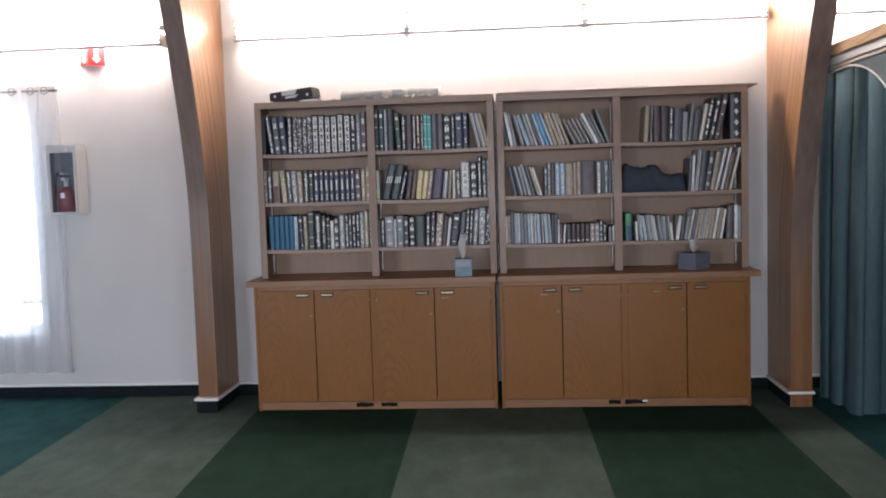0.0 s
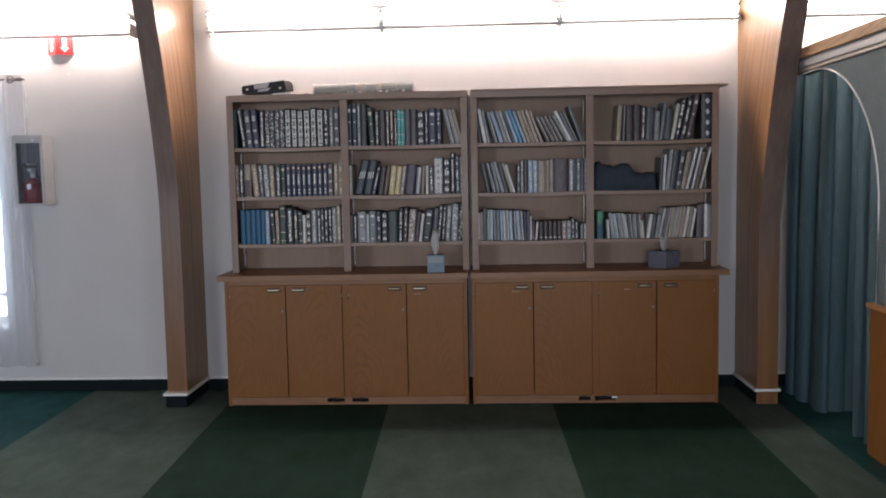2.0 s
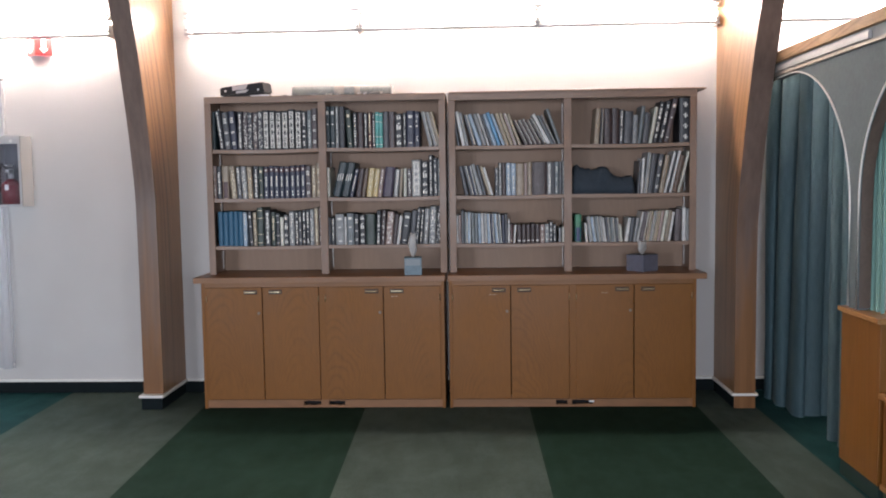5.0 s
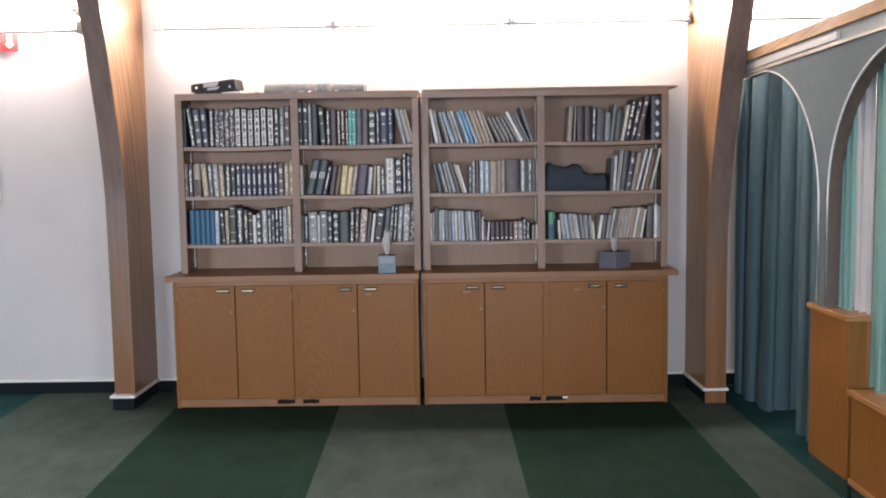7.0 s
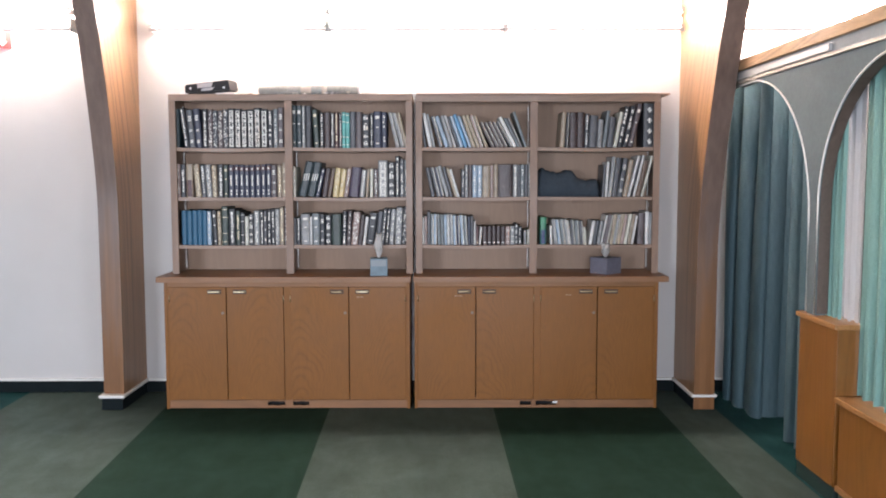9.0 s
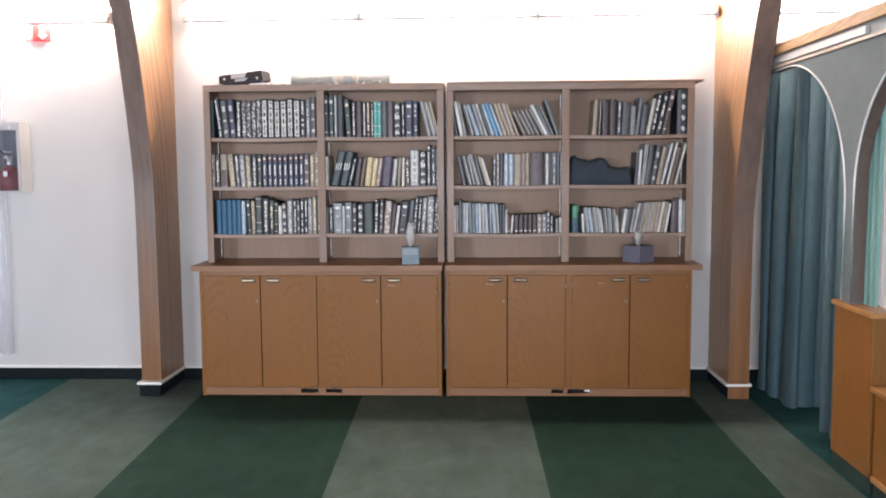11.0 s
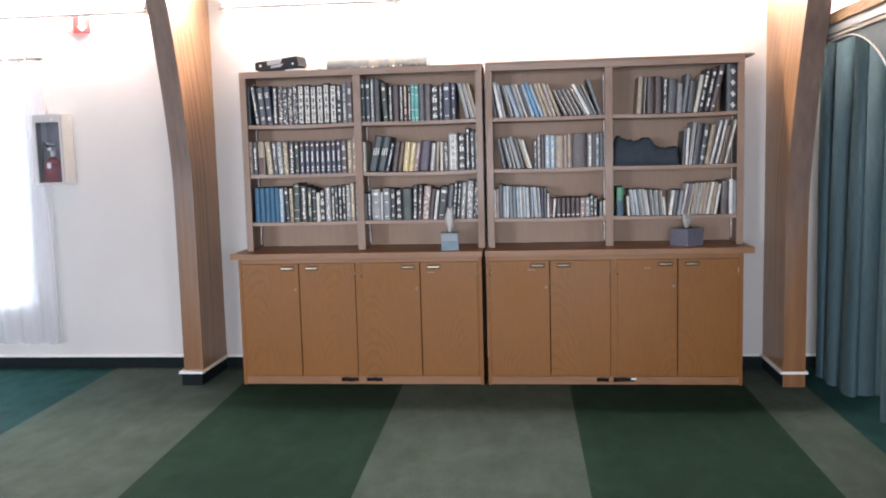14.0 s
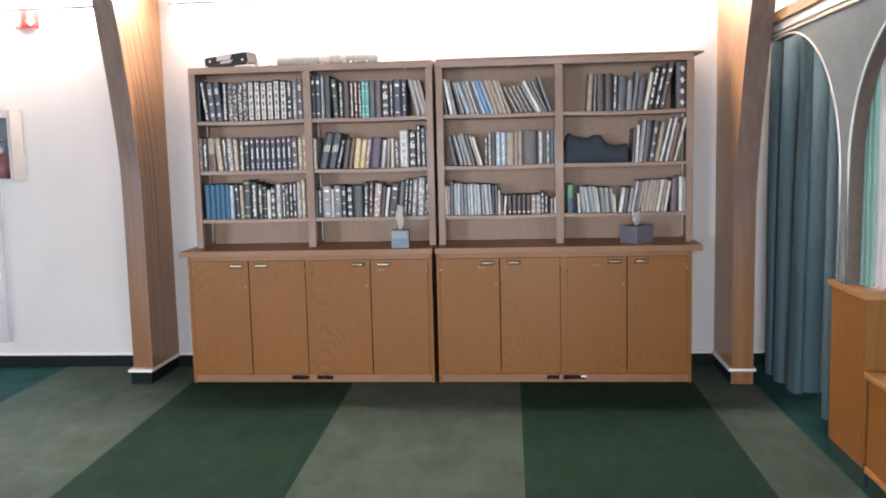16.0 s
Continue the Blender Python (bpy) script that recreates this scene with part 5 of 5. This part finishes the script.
part("lining", bm, M["lining"], fire, "dark sheets added inside to darken the recess")
bm = bmesh.new()
dz0, dz1, dx0, dx1 = fz0 + 0.016, fz1 - 0.056, fx0 + 0.024, fx1 - 0.016
for d in ((fx0, dx0, fz0, fz1), (dx1, fx1, fz0, fz1), (dx0, dx1, fz0, dz0), (dx0, dx1, dz1, fz1)):
    box(bm, d[0], d[1], fy - 0.012, fy - 0.001, d[2], d[3])
door_f = part("door", bm, M["grey_enamel"], fire, "grey painted door frame")
bm = bmesh.new()
box(bm, dx0, dx1, fy - 0.008, fy - 0.005, dz0, dz1)
part("glass", bm, clear_glass("cabinet_glass", (0.55, 0.57, 0.62)), door_f, "dim glass panel").visible_shadow = False
bm = bmesh.new()
rod(bm, (fx1 - 0.062, fy - 0.012, fz1 - 0.038), (fx1 - 0.062, fy - 0.020, fz1 - 0.038), 0.009, 12)
part("latch", bm, M["steel"], door_f, "round steel latch")
ext = thing("fire_extinguisher", "red fire extinguisher with silver head inside the cabinet", "extinguisher", ((fx0 + fx1) / 2 - 0.012, fy + 0.073, fz0 + 0.0065))
bm = bmesh.new()
for a, b, r, r2 in ((0.0, 0.012, 0.066, 0.070), (0.012, 0.15, 0.070, 0.070), (0.15, 0.195, 0.070, 0.022)):
    rod(bm, (0, 0, a), (0, 0, b), r, 18, r2)
part("cylinder", bm, M["deep_red"], ext)
bm = bmesh.new()
rod(bm, (0, 0, 0.185), (0, 0, 0.24), 0.018, 12)
box(bm, -0.014, 0.014, -0.05, 0.02, 0.24, 0.262, 0.003)
box(bm, -0.012, 0.012, -0.062, 0.02, 0.285, 0.296, 0.003)
part("valve", bm, M["steel"], ext, "silver valve head")
bm = bmesh.new()
sweep(bm, [(0.0, -0.03, 0.25), (-0.04, -0.045, 0.30), (-0.06, -0.045, 0.24), (-0.064, -0.04, 0.10)], 0.009, 8)
part("hose", bm, M["black"], ext, "black rubber hose")
bm = bmesh.new()
box(bm, -0.012, 0.018, -0.0720, -0.0702, 0.112, 0.150)
part("label_sheet", bm, M["white_print"], ext, "white instruction label")

sign = thing("fire_sign", "red angled fire sign with white down arrows", "sign", (-2.925, WALL_Y, 2.478))
face_w = 0.118
for ang in (-37, 37):
    m = Matrix.Translation((0, -0.073, 0)) @ Matrix.Rotation(radians(ang if ang > 0 else 180 + ang), 4, 'Z')
    bm = bmesh.new()
    sx = face_w
    box(bm, 0, sx, -0.0015, 0.0015, 0, 0.132)
    panel = part("panel", bm, M["red"], sign, "red plastic sign face")
    panel.matrix_basis = m
    for off in (-0.0023, 0.0023):
        b2 = bmesh.new()
        arrow = [(0.044, 0.118), (0.073, 0.118), (0.073, 0.050), (0.089, 0.050), (0.0585, 0.016), (0.028, 0.050), (0.044, 0.050)]
        prism(b2, arrow, "y", off - 0.0004, off + 0.0004)
        part("arrow", b2, M["white_print"], panel, "white down arrow")
bm = bmesh.new()
rod(bm, (-2.87, WALL_Y - 0.012, 2.345), (-2.87, WALL_Y, 2.345), 0.006, 10)
tagged(new("wall_knob", mesh_of("wall_knob", bm, M["white_trim"])), "small pale peg in the plaster wall", "peg")

# ---- partition with arches, curtains and low wooden walls ----
PX = 2.10
PT = 0.052
ARCHES = [(-0.50, 0.868, 1.36, 0.780), (-2.255, 0.785, 1.42, 0.690), (-3.91, 0.785, 1.42, 0.690)]
P_END = -4.8


def arch_pts(c, rx, spring, rise, n=24):
    """Half ellipse; the arch next to the wall is drawn out wider towards the wall."""
    wide = 2.4 if c > -1 else 1.0
    pts = []
    for k in range(n + 1):
        a = math.pi * k / n
        e = 1.0 if c > -1 else 0.94
        pts.append((c + rx * (wide if math.cos(a) > 0 else 1.0) * math.copysign(abs(math.cos(a)) ** e, math.cos(a)), spring + rise * abs(math.sin(a)) ** 0.98))
    return pts


M["pale_moulding"] = wood("limed_moulding", (0.40, 0.35, 0.29), along="y", rough=0.5)
M["rail_oak"] = wood("streaked_rail_oak", (0.46, 0.285, 0.145), along="y", rough=0.7, dark=0.45)
M["soffit"] = wood("brown_soffit", (0.105, 0.075, 0.060), along="y", rough=0.6)
M["frieze"] = plain("frieze_cloth", (0.27, 0.295, 0.305), 0.8, vary=0.12, scale=6)
M["duct"] = plain("duct_plastic", (0.36, 0.37, 0.37), 0.5, vary=0.06)
pt = thing("partition", "slate-grey arched partition with oak top rails", "partition", (0, 0, 0), kind="structure")
bm = bmesh.new()
TOP = 2.147
for c, rx, sp, rise in ARCHES:
    pts = arch_pts(c, rx, sp, rise)
    # infill above the arch: strips between the curve and the top rail
    for (ya, za), (yb, zb) in zip(pts, pts[1:]):
        if max(ya, yb) > 0.03:
            continue
        prism(bm, [(ya, za), (yb, zb), (yb, TOP), (ya, TOP)], "x", PX, PX + PT)
piers = [(-1.470, -1.368), (-3.125, -3.040), (P_END, -4.695)]
for a, b in piers:
    box(bm, PX, PX + PT, a, b, 0.12, TOP)
part("panel", bm, M["panel_cloth"], pt, "slate cloth-covered spandrel panel")
for c, rx, sp, rise in ARCHES:
    bm = bmesh.new()
    pts = arch_pts(c, rx, sp, rise, 36)
    path = [(PX - 0.004, y, z) for y, z in pts if y < 0.03]
    if c < -1:
        path = [(PX - 0.004, pts[0][0], 0.88)] + path
    path = path + [(PX - 0.004, pts[-1][0], 0.88)]
    sweep(bm, path, 0.0052, 8)
    part("bead", bm, M["white_trim"], pt, "white bead along the arch edge")
box_part("top_rail", pt, M["rail_oak"], (PX - 0.03, PX + PT + 0.02, P_END, -0.02, 2.226, 2.288), 0.004, "honey oak top rail")
box_part("frieze", pt, M["frieze"], (PX - 0.006, PX + PT, P_END, -0.03, 2.168, 2.226))
box_part("lower_rail", pt, M["pale_moulding"], (PX - 0.016, PX + PT, P_END, -0.03, 2.148, 2.167), 0.003, "thin pale wooden moulding")
for c, rx, sp, rise in ARCHES[1:]:
    bm = bmesh.new()
    outer = [(c + rx, 0.88)] + arch_pts(c, rx, sp, rise) + [(c - rx, 0.88)]
    inner = [(c + rx - 0.004, 0.88)] + arch_pts(c, rx - 0.004, sp, rise - 0.004) + [(c - rx + 0.004, 0.88)]
    for p, q, r, s in zip(outer, outer[1:], inner[1:], inner):
        prism(bm, [p, q, r, s], "x", PX + 0.006, PX + PT + 0.01)
    part("soffit_lining", bm, M["soffit"], pt, "brown wooden lining of the arch")
box_part("cable_duct", pt, M["duct"], (PX - 0.026, PX - 0.007, -1.58, -0.14, 2.170, 2.208), 0.003, "pale grey cable duct")


def wooden_wall(y0, y1, top, label, bead):
    w = thing("low_wall", label, "low wall", (0, 0, 0), "low wooden walls", "structure")
    box_part("toe", w, M["dark_green"], (PX - 0.002, PX + 0.108, y0 + 0.004, y1 - 0.004, 0.0, 0.082))
    box_part("body", w, M["pine_box"], (PX - 0.008, PX + 0.116, y0, y1, 0.082, top - 0.026), 0.002)
    box_part("cap", w, M["pine_cap"], (PX - 0.026, PX + 0.13, y0 - 0.012, y1 + 0.016, top - 0.0255, top), 0.004, "honey oak cap board")
    if bead:
        box_part("base_moulding", w, M["pine_cap"], (PX - 0.018, PX - 0.0085, y0, y1, 0.084, 0.110), 0.002, "honey oak moulding near the floor")
    return w


wooden_wall(-1.744, -1.312, 0.872, "tall honey-coloured wooden pier wall under the arch", False)
wooden_wall(P_END, -1.790, 0.532, "low honey-coloured wooden wall under the second arch", True)

cu = thing("arch_curtain", "slate-blue fabric curtain hanging in the arch", "curtain", (0, 0, 0), "arch curtains")
bm = bmesh.new()
draped(bm, [(2.202, 2.300, 0.20, 0.06), (2.237, 2.345, 0.03, 0.08), (2.278, 2.350, -0.15, 0.09), (2.335, 2.460, -0.16, 0.035), (2.44, 2.54, -0.15, 0.04)],
       [(2.185, 2.235, 0.18, 0.06), (2.190, 2.260, -0.02, 0.06), (2.218, 2.285, -0.26, 0.08), (2.270, 2.400, -0.27, 0.040), (2.38, 2.46, -0.26, 0.04)],
       (2.262, 0.42), 0.02, 2.25, seed=11)
part("cloth", bm, M["curtain_lit"], cu)
cu = thing("arch_curtain", "slate-blue fabric curtain beside the wooden pier", "curtain", (0, 0, 0), "arch curtains")
bm = bmesh.new()
draped(bm, [(2.228, 2.310, -0.80, 0.05), (2.240, 2.330, -0.94, 0.05), (2.250, 2.340, -1.12, 0.05)],
       [(2.225, 2.300, -0.80, 0.05), (2.235, 2.320, -0.94, 0.05), (2.240, 2.330, -1.12, 0.05)],
       (2.29, -0.72), 0.02, 2.25, seed=14)
part("cloth", bm, M["curtain_lit"], cu)
mc = thing("mint_curtain", "pale mint pleated curtain behind the second arch", "curtain", (0, 0, 0), "mint curtains")
bm = bmesh.new()
cloth_strip(bm, [(2.168, -1.36), (2.168, -1.60)], 0.875, 2.12, 0.013, 5, rows=10, seed=21, flare=0.3)
part("cloth", bm, M["mint"], mc)
mc = thing("mint_curtain", "pale mint pleated curtain above the low wall", "curtain", (0, 0, 0), "mint curtains")
bm = bmesh.new()
cloth_strip(bm, [(2.185, -1.768), (2.190, -2.95)], 0.536, 2.09, 0.02, 12, rows=10, seed=22, flare=0.3)
part("cloth", bm, M["mint"], mc)
M["drape"] = plain("white_drape_cloth", (0.46, 0.465, 0.48), 0.9, vary=0.08)
sh = thing("white_drape", "plain white drape standing on the pier cap", "drape", (0, 0, 0))
bm = bmesh.new()
cloth_strip(bm, [(2.180, -1.61), (2.190, -1.66), (2.206, -1.712)], 0.876, 2.12, 0.004, 2, rows=10, seed=23, flare=0.3)
part("cloth", bm, M["drape"], sh)
bm = bmesh.new()
box(bm, 2.204, 2.226, -1.750, -1.722, 0.873, 2.14, 0.003)
tagged(new("curtain_post", mesh_of("curtain_post", bm, M["dark_green"])), "dark green painted post between the drapes", "post")
